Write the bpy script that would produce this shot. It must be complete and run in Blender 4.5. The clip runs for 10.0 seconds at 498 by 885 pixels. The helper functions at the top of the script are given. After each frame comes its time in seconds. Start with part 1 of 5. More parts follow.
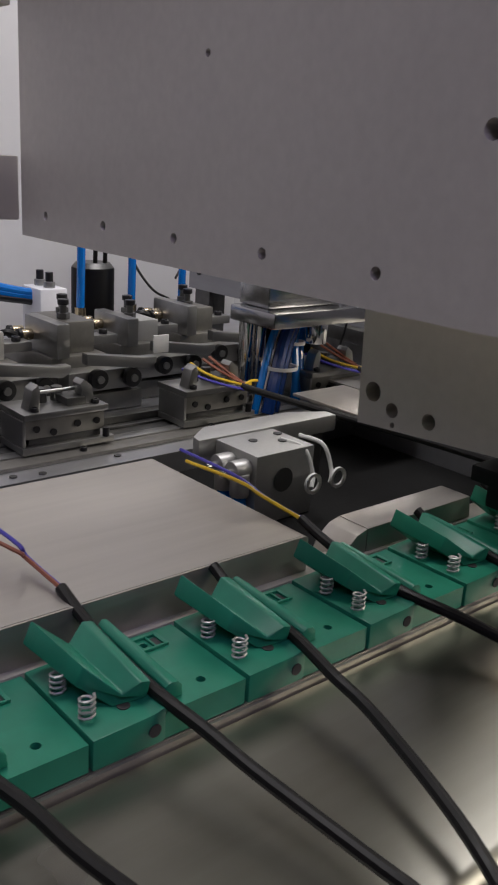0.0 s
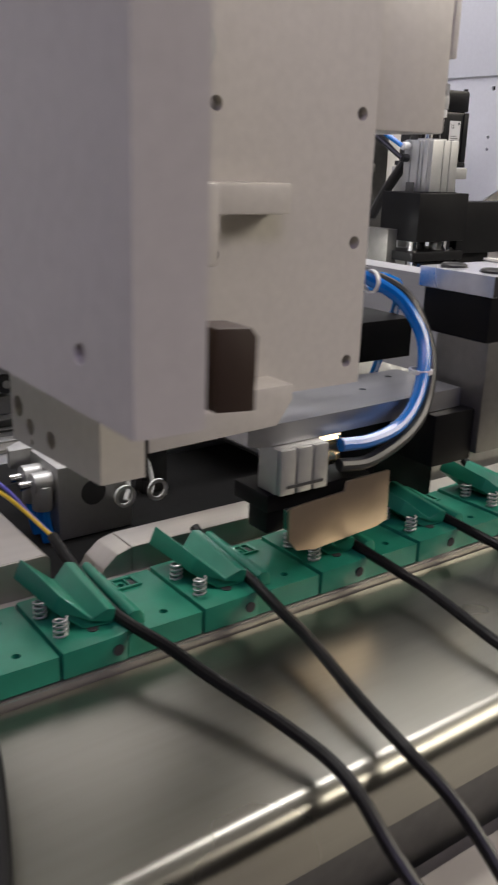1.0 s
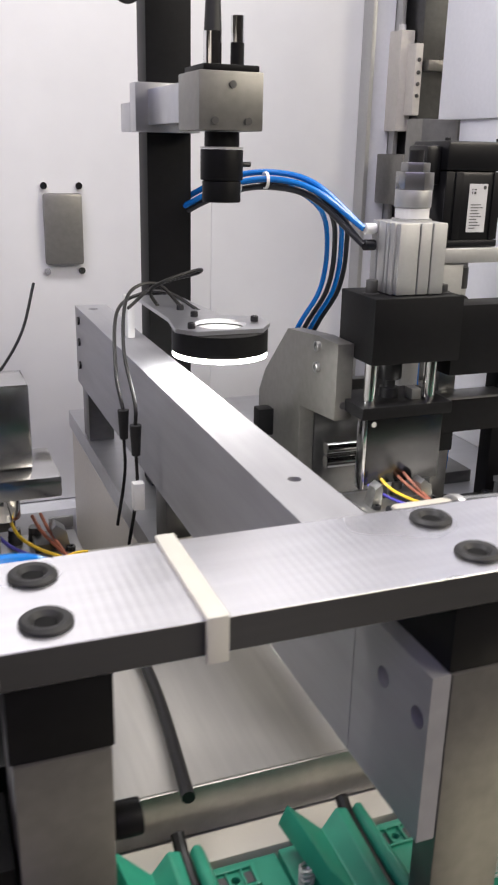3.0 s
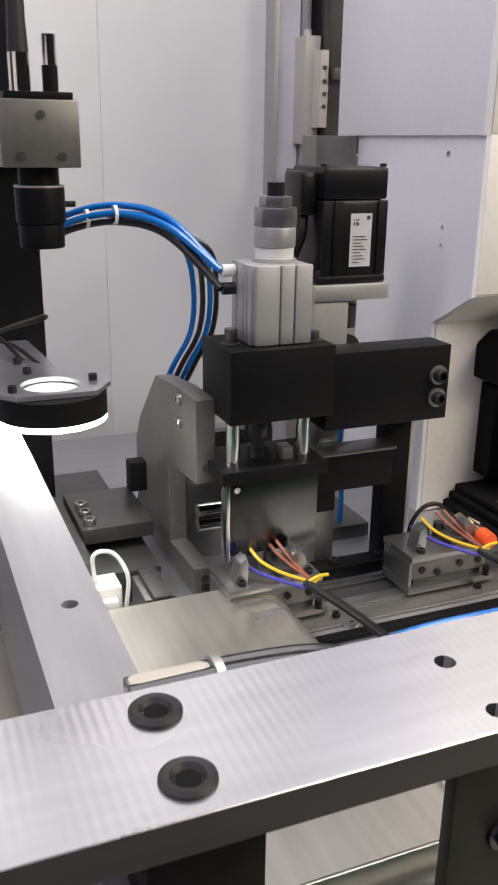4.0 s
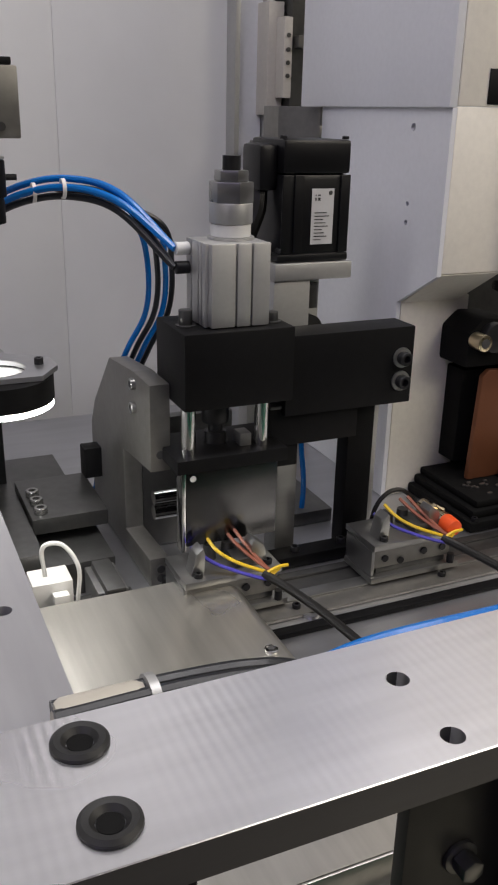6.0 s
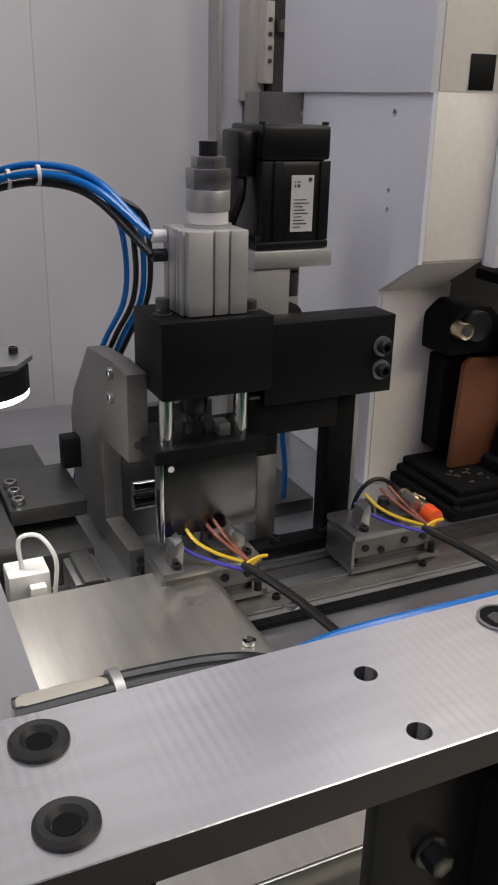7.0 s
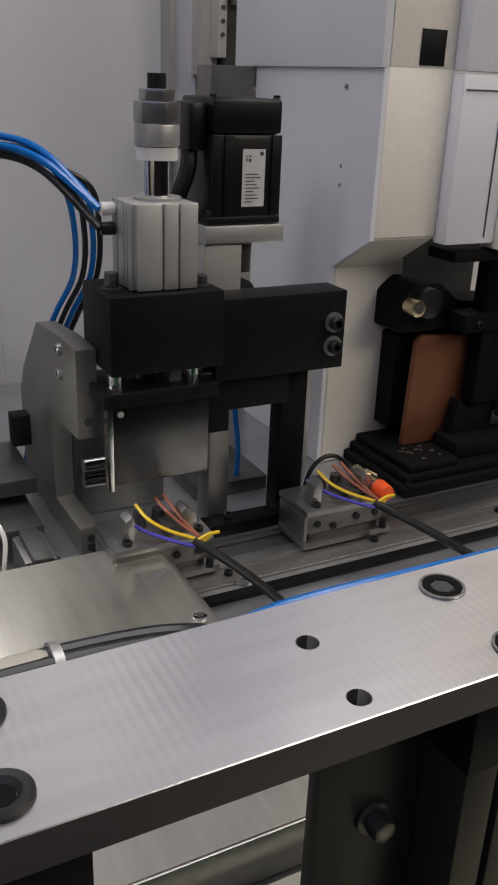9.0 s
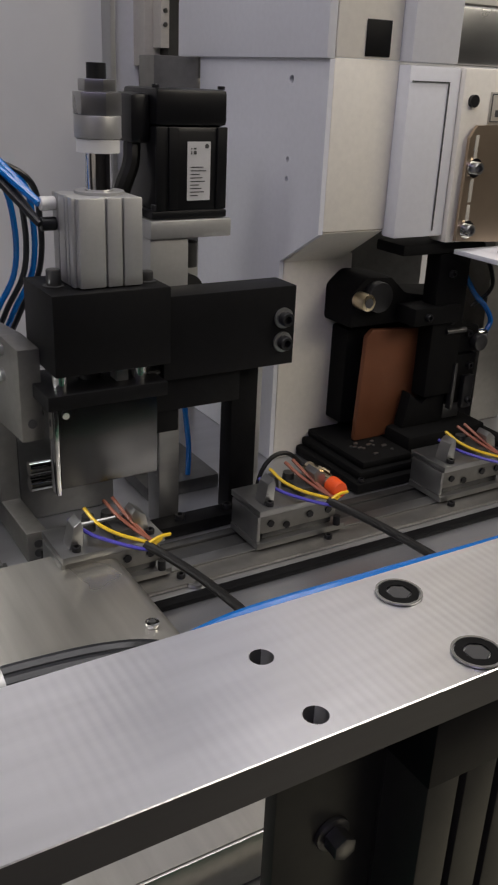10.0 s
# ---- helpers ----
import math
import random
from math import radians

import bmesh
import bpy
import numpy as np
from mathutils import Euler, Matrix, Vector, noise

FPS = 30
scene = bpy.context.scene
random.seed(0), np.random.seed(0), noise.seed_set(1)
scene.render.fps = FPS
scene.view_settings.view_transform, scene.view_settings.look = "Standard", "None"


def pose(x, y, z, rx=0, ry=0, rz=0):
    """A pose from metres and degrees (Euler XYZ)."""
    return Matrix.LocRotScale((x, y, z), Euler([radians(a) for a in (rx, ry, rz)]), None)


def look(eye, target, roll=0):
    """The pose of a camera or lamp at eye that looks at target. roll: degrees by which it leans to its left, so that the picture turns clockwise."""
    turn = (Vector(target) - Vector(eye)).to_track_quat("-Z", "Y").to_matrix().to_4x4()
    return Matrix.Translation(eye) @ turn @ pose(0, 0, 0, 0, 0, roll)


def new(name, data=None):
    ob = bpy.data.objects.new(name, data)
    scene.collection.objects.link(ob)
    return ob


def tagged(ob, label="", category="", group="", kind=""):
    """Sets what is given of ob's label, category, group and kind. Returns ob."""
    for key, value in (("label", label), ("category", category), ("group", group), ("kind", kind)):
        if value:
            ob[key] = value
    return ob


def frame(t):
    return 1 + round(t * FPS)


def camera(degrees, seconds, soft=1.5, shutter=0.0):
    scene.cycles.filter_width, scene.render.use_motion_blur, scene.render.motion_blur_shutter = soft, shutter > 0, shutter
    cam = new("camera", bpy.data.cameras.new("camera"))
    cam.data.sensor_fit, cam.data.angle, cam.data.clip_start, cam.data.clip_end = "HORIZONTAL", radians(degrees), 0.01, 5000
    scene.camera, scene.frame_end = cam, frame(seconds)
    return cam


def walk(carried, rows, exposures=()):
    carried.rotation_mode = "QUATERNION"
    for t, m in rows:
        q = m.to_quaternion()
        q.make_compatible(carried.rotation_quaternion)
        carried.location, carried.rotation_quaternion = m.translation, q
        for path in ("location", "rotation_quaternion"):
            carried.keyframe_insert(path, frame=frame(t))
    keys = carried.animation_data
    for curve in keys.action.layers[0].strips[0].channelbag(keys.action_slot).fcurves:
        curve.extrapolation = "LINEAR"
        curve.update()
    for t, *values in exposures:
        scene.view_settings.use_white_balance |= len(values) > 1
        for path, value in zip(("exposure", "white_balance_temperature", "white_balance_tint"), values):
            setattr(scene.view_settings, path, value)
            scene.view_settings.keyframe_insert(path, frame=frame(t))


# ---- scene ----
cam = camera(32.0, 10.0, 2.1, 0.25)
PATH = [
    (0, (0.09, 0.121, 1.208), (1.341, 1.556, 0.597), 3.5),
    (0.3, (0.111, 0.11, 1.209), (1.33, 1.572, 0.598), 3.0),
    (0.5, (0.133, 0.096, 1.209), (1.32, 1.586, 0.6), 2.6),
    (0.6, (0.154, 0.084, 1.208), (1.325, 1.587, 0.602), 2.5),
    (0.7, (0.172, 0.074, 1.208), (1.332, 1.584, 0.599), 2.2),
    (0.8, (0.191, 0.063, 1.208), (1.343, 1.58, 0.6), 2.2),
    (0.9, (0.213, 0.054, 1.212), (1.348, 1.579, 0.591), 2.0),
    (1, (0.241, 0.041, 1.214), (1.366, 1.573, 0.593), 1.9),
    (1.1, (0.247, 0.038, 1.215), (1.368, 1.572, 0.589), 1.8),
    (1.2, (0.269, 0.034, 1.214), (1.381, 1.576, 0.594), 1.6),
    (1.5, (0.34, 0.034, 1.218), (1.424, 1.595, 0.595), 1.6),
    (1.8, (0.432, 0.066, 1.231), (1.475, 1.66, 0.621), 1.5),
    (2, (0.489, 0.095, 1.242), (1.485, 1.722, 0.64), 1.6),
    (2.2, (0.51, 0.107, 1.248), (1.465, 1.757, 0.645), 1.5),
    (3.3, (0.667, 0.144, 1.302), (1.299, 1.927, 0.651), 1.3),
    (3.5, (0.692, 0.146, 1.309), (1.328, 1.924, 0.649), 1.2),
    (4, (0.736, 0.188, 1.313), (1.455, 1.936, 0.66), 0.8),
    (4.5, (0.742, 0.204, 1.317), (1.495, 1.935, 0.656), 0.8),
    (5, (0.747, 0.204, 1.312), (1.503, 1.929, 0.64), 0.8),
    (5.5, (0.75, 0.206, 1.312), (1.511, 1.924, 0.626), 1.0),
    (6, (0.755, 0.207, 1.313), (1.526, 1.911, 0.605), 1.3),
    (7.5, (0.765, 0.209, 1.312), (1.563, 1.887, 0.573), 1.5),
    (8, (0.762, 0.208, 1.312), (1.572, 1.877, 0.564), 1.8),
    (8.5, (0.763, 0.207, 1.311), (1.595, 1.86, 0.552), 2.0),
    (9, (0.769, 0.207, 1.308), (1.636, 1.837, 0.54), 2.3),
    (9.5, (0.773, 0.21, 1.308), (1.668, 1.821, 0.532), 2.3),
    (10, (0.776, 0.217, 1.307), (1.736, 1.79, 0.529), 2.5),
]
EXPOSURES = [(0, -0.50), (0.5, -0.10), (1.0, -0.05), (1.5, 0.05), (2.2, 0.4), (3.5, -0.02), (4.5, -0.38), (5.0, -0.62), (5.5, -0.72), (7.5, -0.98), (10, -1.08)]
walk(cam, [(t, look(eye, target, roll)) for t, eye, target, roll in PATH], EXPOSURES)

# ---- light: unseen overhead machine lamp, two added area lamps and the glowing ring lamp ----
world = bpy.data.worlds.new("workshop")
scene.world = world
world.use_nodes = True
world.node_tree.nodes["Background"].inputs[0].default_value = (0.85, 0.8, 0.85, 1)
world.node_tree.nodes["Background"].inputs[1].default_value = 0.04


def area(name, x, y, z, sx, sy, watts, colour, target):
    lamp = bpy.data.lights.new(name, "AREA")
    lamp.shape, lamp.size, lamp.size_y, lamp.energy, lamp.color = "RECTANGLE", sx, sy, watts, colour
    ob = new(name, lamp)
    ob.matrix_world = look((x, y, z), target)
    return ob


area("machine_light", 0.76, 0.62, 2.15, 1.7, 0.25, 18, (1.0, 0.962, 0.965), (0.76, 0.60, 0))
# added lamps out of view: cool for side faces, warm for front faces
area("added_cool_area", -0.4, -0.9, 2.6, 1.6, 0.5, 12, (0.70, 0.62, 1.0), (0.6, 0.5, 1.0))
area("added_warm_area", 2.1, -0.50, 2.15, 1.6, 0.5, 30, (1.0, 0.91, 0.78), (1.0, 0.6, 1.0))


# ---- materials ----
def mat(name, colour, rough=0.5, metal=0.0, vary=0.12, grain=60.0, bump=0.05, stretch=(1, 1, 1), coat=0.0, stain=0.0, spec=0.5):
    """A surface with a fine grain and larger, softer variation; stretch makes the grain run one way."""
    m = bpy.data.materials.new(name)
    m.use_nodes = True
    nt = m.node_tree
    b = nt.nodes["Principled BSDF"]
    n, l = nt.nodes.new, nt.links.new
    tc, mp = n("ShaderNodeTexCoord"), n("ShaderNodeMapping")
    mp.inputs["Scale"].default_value = stretch
    l(tc.outputs["Object"], mp.inputs["Vector"])
    fine, wide = n("ShaderNodeTexNoise"), n("ShaderNodeTexNoise")
    fine.inputs["Scale"].default_value, fine.inputs["Detail"].default_value = grain, 5
    wide.inputs["Scale"].default_value, wide.inputs["Detail"].default_value = 9, 3
    l(mp.outputs[0], fine.inputs["Vector"])
    l(tc.outputs["Object"], wide.inputs["Vector"])
    mix = n("ShaderNodeMath")
    mix.operation = "ADD"
    l(fine.outputs["Fac"], mix.inputs[0])
    l(wide.outputs["Fac"], mix.inputs[1])
    ramp = n("ShaderNodeMapRange")
    ramp.inputs["From Min"].default_value, ramp.inputs["From Max"].default_value = 0.6, 1.4
    ramp.inputs["To Min"].default_value, ramp.inputs["To Max"].default_value = 1 - vary, 1 + vary
    l(mix.outputs[0], ramp.inputs["Value"])
    tint = n("ShaderNodeMix")
    tint.data_type, tint.blend_type = "RGBA", "MULTIPLY"
    tint.inputs["Factor"].default_value = 1
    tint.inputs["A"].default_value = (*colour, 1)
    l(ramp.outputs[0], tint.inputs["B"])
    l(tint.outputs["Result"], b.inputs["Base Color"])
    rr = n("ShaderNodeMapRange")
    rr.inputs["From Min"].default_value, rr.inputs["From Max"].default_value = 0.15, 0.85
    rr.inputs["To Min"].default_value, rr.inputs["To Max"].default_value = max(0.02, rough - 0.09 - stain), min(1, rough + 0.09 + stain)
    l(wide.outputs["Fac"], rr.inputs["Value"])
    l(rr.outputs[0], b.inputs["Roughness"])
    b.inputs["Metallic"].default_value = metal
    b.inputs["Coat Weight"].default_value = coat
    b.inputs["Specular IOR Level"].default_value = spec
    if bump:
        bp = n("ShaderNodeBump")
        bp.inputs["Strength"].default_value, bp.inputs["Distance"].default_value = bump, 0.0006
        l(fine.outputs["Fac"], bp.inputs["Height"])
        l(bp.outputs[0], b.inputs["Normal"])
    return m


def glow(name, colour, strength):
    m = mat(name, colour, 0.4)
    b = m.node_tree.nodes["Principled BSDF"]
    b.inputs["Emission Color"].default_value, b.inputs["Emission Strength"].default_value = (*colour, 1), strength
    return m


ROOM = mat("dark_unseen_wall", (0.10, 0.095, 0.09), 0.7, vary=0.1, grain=8)
WALL = mat("enclosure_white_sheet", (0.71, 0.71, 0.71), 0.45, vary=0.03, grain=30, bump=0.02)
# brighter copy of the beige paint, with warm front light in its colour
PAINT_LIT = mat("lit_beige_paint", (0.80, 0.765, 0.685), 0.42, vary=0.06, grain=220, bump=0.05)
PAINT = mat("beige_machine_paint", (0.58, 0.55, 0.50), 0.42, vary=0.07, grain=220, bump=0.06)
# white paint; on the second press's sides its blue paints in cool light
WHITE_COOL = mat("white_and_cool_lit_paint", (0.72, 0.73, 0.77), 0.4, vary=0.04, grain=220, bump=0.05)
ALU = mat("brushed_aluminium", (0.50, 0.505, 0.53), 0.36, 0.9, 0.1, 90, 0.12, (0.15, 1, 1), stain=0.05)
ALU_MILL = mat("milled_aluminium", (0.83, 0.83, 0.865), 0.30, 1.0, 0.08, 160, 0.05, (0.12, 1, 1), stain=0.03)


def tool_marks(m, pitch, strength):
    """Adds the fine, evenly spaced ridges that a milling cutter leaves across a bar."""
    nt = m.node_tree
    n, l = nt.nodes.new, nt.links.new
    b = nt.nodes["Principled BSDF"]
    tc, wave, fade, gain = n("ShaderNodeTexCoord"), n("ShaderNodeTexWave"), n("ShaderNodeTexNoise"), n("ShaderNodeMath")
    wave.wave_type, wave.bands_direction = "BANDS", "X"
    wave.inputs["Scale"].default_value = math.tau / (20 * pitch)
    wave.inputs["Distortion"].default_value, wave.inputs["Detail"].default_value, wave.inputs["Detail Scale"].default_value = 0.35, 1, 0.6
    fade.inputs["Scale"].default_value = 26
    l(tc.outputs["Object"], wave.inputs["Vector"])
    l(tc.outputs["Object"], fade.inputs["Vector"])
    gain.operation = "MULTIPLY"
    l(wave.outputs["Fac"], gain.inputs[0])
    l(fade.outputs["Fac"], gain.inputs[1])
    bp = n("ShaderNodeBump")
    bp.inputs["Strength"].default_value, bp.inputs["Distance"].default_value = strength, 0.0006
    l(gain.outputs[0], bp.inputs["Height"])
    for old in list(b.inputs["Normal"].links):
        l(old.from_socket, bp.inputs["Normal"])
    l(bp.outputs[0], b.inputs["Normal"])


tool_marks(ALU_MILL, 0.0032, 0.09)
# dark copy of the bar metal, with the front's shade in its colour
BAR_SHADE = mat("shaded_bar_front", (0.10, 0.10, 0.105), 0.42, 0.8, 0.15, 120, 0.08, (0.1, 1, 1))
OLIVE = mat("olive_oxidised_steel", (0.032, 0.032, 0.026), 0.5, 0.2, 0.2, 120, 0.08)
BEAM = mat("satin_aluminium_beam", (0.34, 0.34, 0.355), 0.58, 0.45, 0.12, 120, 0.08, (1, 0.1, 1), stain=0.06)
RAM = mat("lapped_ram_steel", (0.11, 0.11, 0.113), 0.20, 1.0, 0.10, 120, 0.03)
SMUDGED = mat("smudged_polished_steel", (0.42, 0.42, 0.43), 0.16, 1.0, 0.2, 26, 0.10, stain=0.08)
ALU_MATT = mat("matt_anodised_aluminium", (0.50, 0.50, 0.49), 0.45, 0.75, 0.06, 300, 0.04)
STEEL = mat("ground_steel", (0.33, 0.33, 0.325), 0.34, 0.9, 0.16, 90, 0.12, (0.2, 1, 1), stain=0.08)
STEEL_DARK = mat("dark_tool_steel", (0.13, 0.13, 0.128), 0.38, 0.85, 0.2, 120, 0.15, stain=0.08)
PLATE_GREY = mat("grey_phosphated_plate", (0.225, 0.218, 0.203), 0.42, 0.75, 0.14, 160, 0.1, stain=0.06)
STAINLESS = mat("stainless_sheet", (0.30, 0.292, 0.257), 0.31, 1.0, 0.09, 150, 0.02, (0.05, 1, 1), stain=0.0)
SATIN = mat("satin_stainless_cover", (0.50, 0.47, 0.425), 0.40, 0.75, 0.08, 140, 0.06, (0.06, 1, 1))
COVER = mat("brushed_stainless_cover", (0.50, 0.485, 0.445), 0.35, 0.85, 0.16, 150, 0.08, (1, 0.06, 1), stain=0.06)
CHROME = mat("polished_chrome_rod", (0.82, 0.82, 0.82), 0.08, 1.0, 0.02, 60, 0)
BLACK = mat("black_anodised_block", (0.006, 0.006, 0.0065), 0.48, 0.0, 0.25, 200, 0.06, spec=0.14)
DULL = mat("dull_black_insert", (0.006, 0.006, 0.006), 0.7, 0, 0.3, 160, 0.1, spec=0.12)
BLACK_OX = mat("black_oxide_screw", (0.03, 0.03, 0.032), 0.35, 0.6, 0.2, 200, 0.05)
RUBBER = mat("black_rubber", (0.011, 0.011, 0.011), 0.55, 0, 0.2, 200, 0.1)
CABLE = mat("black_cable_jacket", (0.011, 0.0105, 0.010), 0.40, 0, 0.25, 160, 0.08, spec=0.32)
MOTOR = mat("black_motor_enamel", (0.006, 0.006, 0.007), 0.34, 0.0, 0.25, 250, 0.05, spec=0.3)
GREEN = mat("green_moulded_plastic", (0.020, 0.225, 0.138), 0.38, 0, 0.16, 90, 0.06)
BLUE = mat("blue_polyurethane_tube", (0.004, 0.15, 0.52), 0.2, 0, 0.1, 50, 0, coat=0.2)
BLACK_TUBE = mat("black_polyurethane_tube", (0.012, 0.013, 0.016), 0.36, 0, 0.1, 50, 0, coat=0.08)
BRASS = mat("nickel_brass_fitting", (0.62, 0.52, 0.36), 0.25, 1.0, 0.08, 90, 0.05)
TIE = mat("white_nylon_tie", (0.72, 0.72, 0.70), 0.4)
TAN = mat("bronze_coated_shield", (0.42, 0.33, 0.24), 0.34, 0.8, 0.07, 90, 0.05)
BROWN = mat("copper_brown_cover", (0.20, 0.075, 0.035), 0.42, 0.3, 0.12, 60, 0.06)
YELLOW = mat("yellow_wire", (0.75, 0.50, 0.02), 0.4)
VIOLET = mat("violet_blue_wire", (0.07, 0.06, 0.42), 0.4)
RED_WIRE = mat("brown_red_wire", (0.28, 0.09, 0.05), 0.4)
ORANGE = mat("orange_sensor_cap", (0.85, 0.10, 0.02), 0.35)
STRAP = mat("cream_nylon_strap", (0.52, 0.51, 0.45), 0.4)
LABEL = mat("silver_paper_label", (0.55, 0.55, 0.55), 0.5)
# print and seams; also the painted shade inside bores, pockets and sockets
INK_HOLE = mat("print_and_hole_shade", (0.05, 0.05, 0.05), 0.6)
CREAM = mat("cream_sheet", (0.50, 0.47, 0.40), 0.5, vary=0.05, grain=40)
CLEAR = bpy.data.materials.new("clear_polycarbonate")
CLEAR.use_nodes = True
CLEAR.node_tree.nodes["Principled BSDF"].inputs["Transmission Weight"].default_value = 1
CLEAR.node_tree.nodes["Principled BSDF"].inputs["Roughness"].default_value = 0.08
CLEAR.node_tree.nodes["Principled BSDF"].inputs["IOR"].default_value = 1.2
RING = glow("ring_lamp_diffuser", (1.0, 0.985, 0.95), 48.0)
FLOOR = mat("grey_epoxy_floor", (0.12, 0.12, 0.12), 0.45, vary=0.1, grain=12)
CEILING = mat("workshop_ceiling", (0.55, 0.55, 0.55), 0.8, vary=0.05, grain=6)


# ---- mesh helpers ----
def bevel(bm, geom, w):
    if w > 0:
        bmesh.ops.bevel(bm, geom=geom, offset=w, segments=2, profile=0.6, affect="EDGES", clamp_overlap=True)


def box(bm, x0, x1, y0, y1, z0, z1, w=0.0006):
    r = bmesh.ops.create_cube(bm, size=1, matrix=Matrix.LocRotScale(
        ((x0 + x1) / 2, (y0 + y1) / 2, (z0 + z1) / 2), None, (abs(x1 - x0), abs(y1 - y0), abs(z1 - z0))))
    bevel(bm, list({e for v in r["verts"] for e in v.link_edges}), w)


TURN = {"z": Matrix(), "x": Matrix.Rotation(radians(90), 4, "Y"), "y": Matrix.Rotation(radians(-90), 4, "X")}


def cyl(bm, c, axis, r, h, seg=20, r2=None, w=0.0):
    """A cylinder or cone that starts at c and goes h along axis."""
    m = Matrix.Translation(c) @ TURN[axis] @ Matrix.Translation((0, 0, h / 2))
    q = bmesh.ops.create_cone(bm, cap_ends=True, segments=seg, radius1=r, radius2=r if r2 is None else r2, depth=h, matrix=m)
    if w:
        bevel(bm, [e for e in {e for v in q["verts"] for e in v.link_edges} if len(e.link_faces) == 2 and e.calc_face_angle(0) > 0.9], w)


def prism(bm, pts, axis, a0, a1, w=0.0006):
    """A polygon extruded along axis: pts are (y, z) for x, (x, z) for y, (x, y) for z."""
    put = {"x": lambda a, p: (a, p[0], p[1]), "y": lambda a, p: (p[0], a, p[1]), "z": lambda a, p: (p[0], p[1], a)}[axis]
    lo, hi = [bm.verts.new(put(a0, p)) for p in pts], [bm.verts.new(put(a1, p)) for p in pts]
    n = len(pts)
    fs = [bm.faces.new(lo), bm.faces.new(hi)] + [bm.faces.new((lo[i], lo[(i + 1) % n], hi[(i + 1) % n], hi[i])) for i in range(n)]
    bmesh.ops.recalc_face_normals(bm, faces=fs)
    bevel(bm, list({e for f in fs for e in f.edges}), w)


def plate(bm, outline, holes, axis, a0, a1):
    """A flat plate with round through holes (u, v, radius), between a0 and a1 along axis."""
    put = {"x": lambda a, p: (a, p[0], p[1]), "y": lambda a, p: (p[0], a, p[1]), "z": lambda a, p: (p[0], p[1], a)}[axis]
    loops = [outline] + [[(u + r * math.cos(k * math.tau / 18), v + r * math.sin(k * math.tau / 18)) for k in range(18)] for u, v, r in holes]
    edges = []
    for lp in loops:
        vs = [bm.verts.new(put(a0, p)) for p in lp]
        edges += [bm.edges.new((vs[i], vs[(i + 1) % len(vs)])) for i in range(len(vs))]
    fs = [f for f in bmesh.ops.triangle_fill(bm, use_beauty=True, use_dissolve=False, edges=edges)["geom"] if isinstance(f, bmesh.types.BMFace)]
    ex = bmesh.ops.extrude_face_region(bm, geom=fs, use_keep_orig=True)
    off = Vector(put(a1, (0, 0))) - Vector(put(a0, (0, 0)))
    vs = [v for v in ex["geom"] if isinstance(v, bmesh.types.BMVert)]
    bmesh.ops.translate(bm, vec=off, verts=vs)
    bmesh.ops.recalc_face_normals(bm, faces=bm.faces)


def rect(u0, u1, v0, v1):
    return [(u0, v0), (u1, v0), (u1, v1), (u0, v1)]


def smooth_line(pts, steps=7):
    p = [Vector(q) for q in pts]
    p = [p[0] * 2 - p[1]] + p + [p[-1] * 2 - p[-2]]
    out = []
    for i in range(1, len(p) - 2):
        for k in range(steps):
            t = k / steps
            a, b, c, d = p[i - 1:i + 3]
            out.append(0.5 * ((2 * b) + (c - a) * t + (2 * a - 5 * b + 4 * c - d) * t * t + (3 * b - a - 3 * c + d) * t ** 3))
    return out + [p[-2]]


def tube(bm, pts, r, seg=8, steps=7):
    line = smooth_line(pts, steps)
    up, rings = Vector((0.13, 0.21, 1)).normalized(), []
    for i, q in enumerate(line):
        d = (line[min(i + 1, len(line) - 1)] - line[max(i - 1, 0)]).normalized()
        s = d.cross(up)
        s = s.normalized() if s.length > 1e-4 else Vector((1, 0, 0))
        u = s.cross(d).normalized()
        up = u
        rings.append([bm.verts.new(q + r * (math.cos(k * math.tau / seg) * s + math.sin(k * math.tau / seg) * u)) for k in range(seg)])
    for a, b in zip(rings, rings[1:]):
        for k in range(seg):
            bm.faces.new((a[k], a[(k + 1) % seg], b[(k + 1) % seg], b[k]))
    bm.faces.new(rings[0][::-1])
    bm.faces.new(rings[-1])


def ring_mesh(bm, c, axis, r0, r1, h, seg=40):
    """A flat ring from c, h along axis, open in the middle."""
    m = Matrix.Translation(c) @ TURN[axis]
    cols = []
    for k in range(seg):
        a = k * math.tau / seg
        cols.append([bm.verts.new(m @ Vector((r * math.cos(a), r * math.sin(a), z))) for r, z in ((r0, 0), (r1, 0), (r1, h), (r0, h))])
    for a, b in zip(cols, cols[1:] + cols[:1]):
        for k in range(4):
            bm.faces.new((a[k], b[k], b[(k + 1) % 4], a[(k + 1) % 4]))
    bmesh.ops.recalc_face_normals(bm, faces=bm.faces)


def part(name, bm, material, parent=None, label="", flat=False):
    """Links a bmesh as one mesh object under parent."""
    me = bpy.data.meshes.new(name)
    bm.normal_update()
    if not flat:
        for f in bm.faces:
            f.smooth = True
        for e in bm.edges:
            e.smooth = not (len(e.link_faces) == 2 and e.calc_face_angle(0) > 0.6)
    bm.to_mesh(me)
    bm.free()
    me.materials.append(material)
    ob = new(name, me)
    if parent is not None:
        ob.parent = parent
    if label:
        ob["label"] = label
    return ob


def made(fn, *args, **kw):
    bm = bmesh.new()
    fn(bm, *args, **kw)
    return bm


def thing(name, label, category, at=(0, 0, 0), group=""):
    ob = new(name)
    ob.empty_display_size = 0.02
    ob.location = at
    return tagged(ob, label, category, group)


def setting(name, bm, material, label):
    return tagged(part(name, bm, material), label, name.split("_")[0], kind="structure")


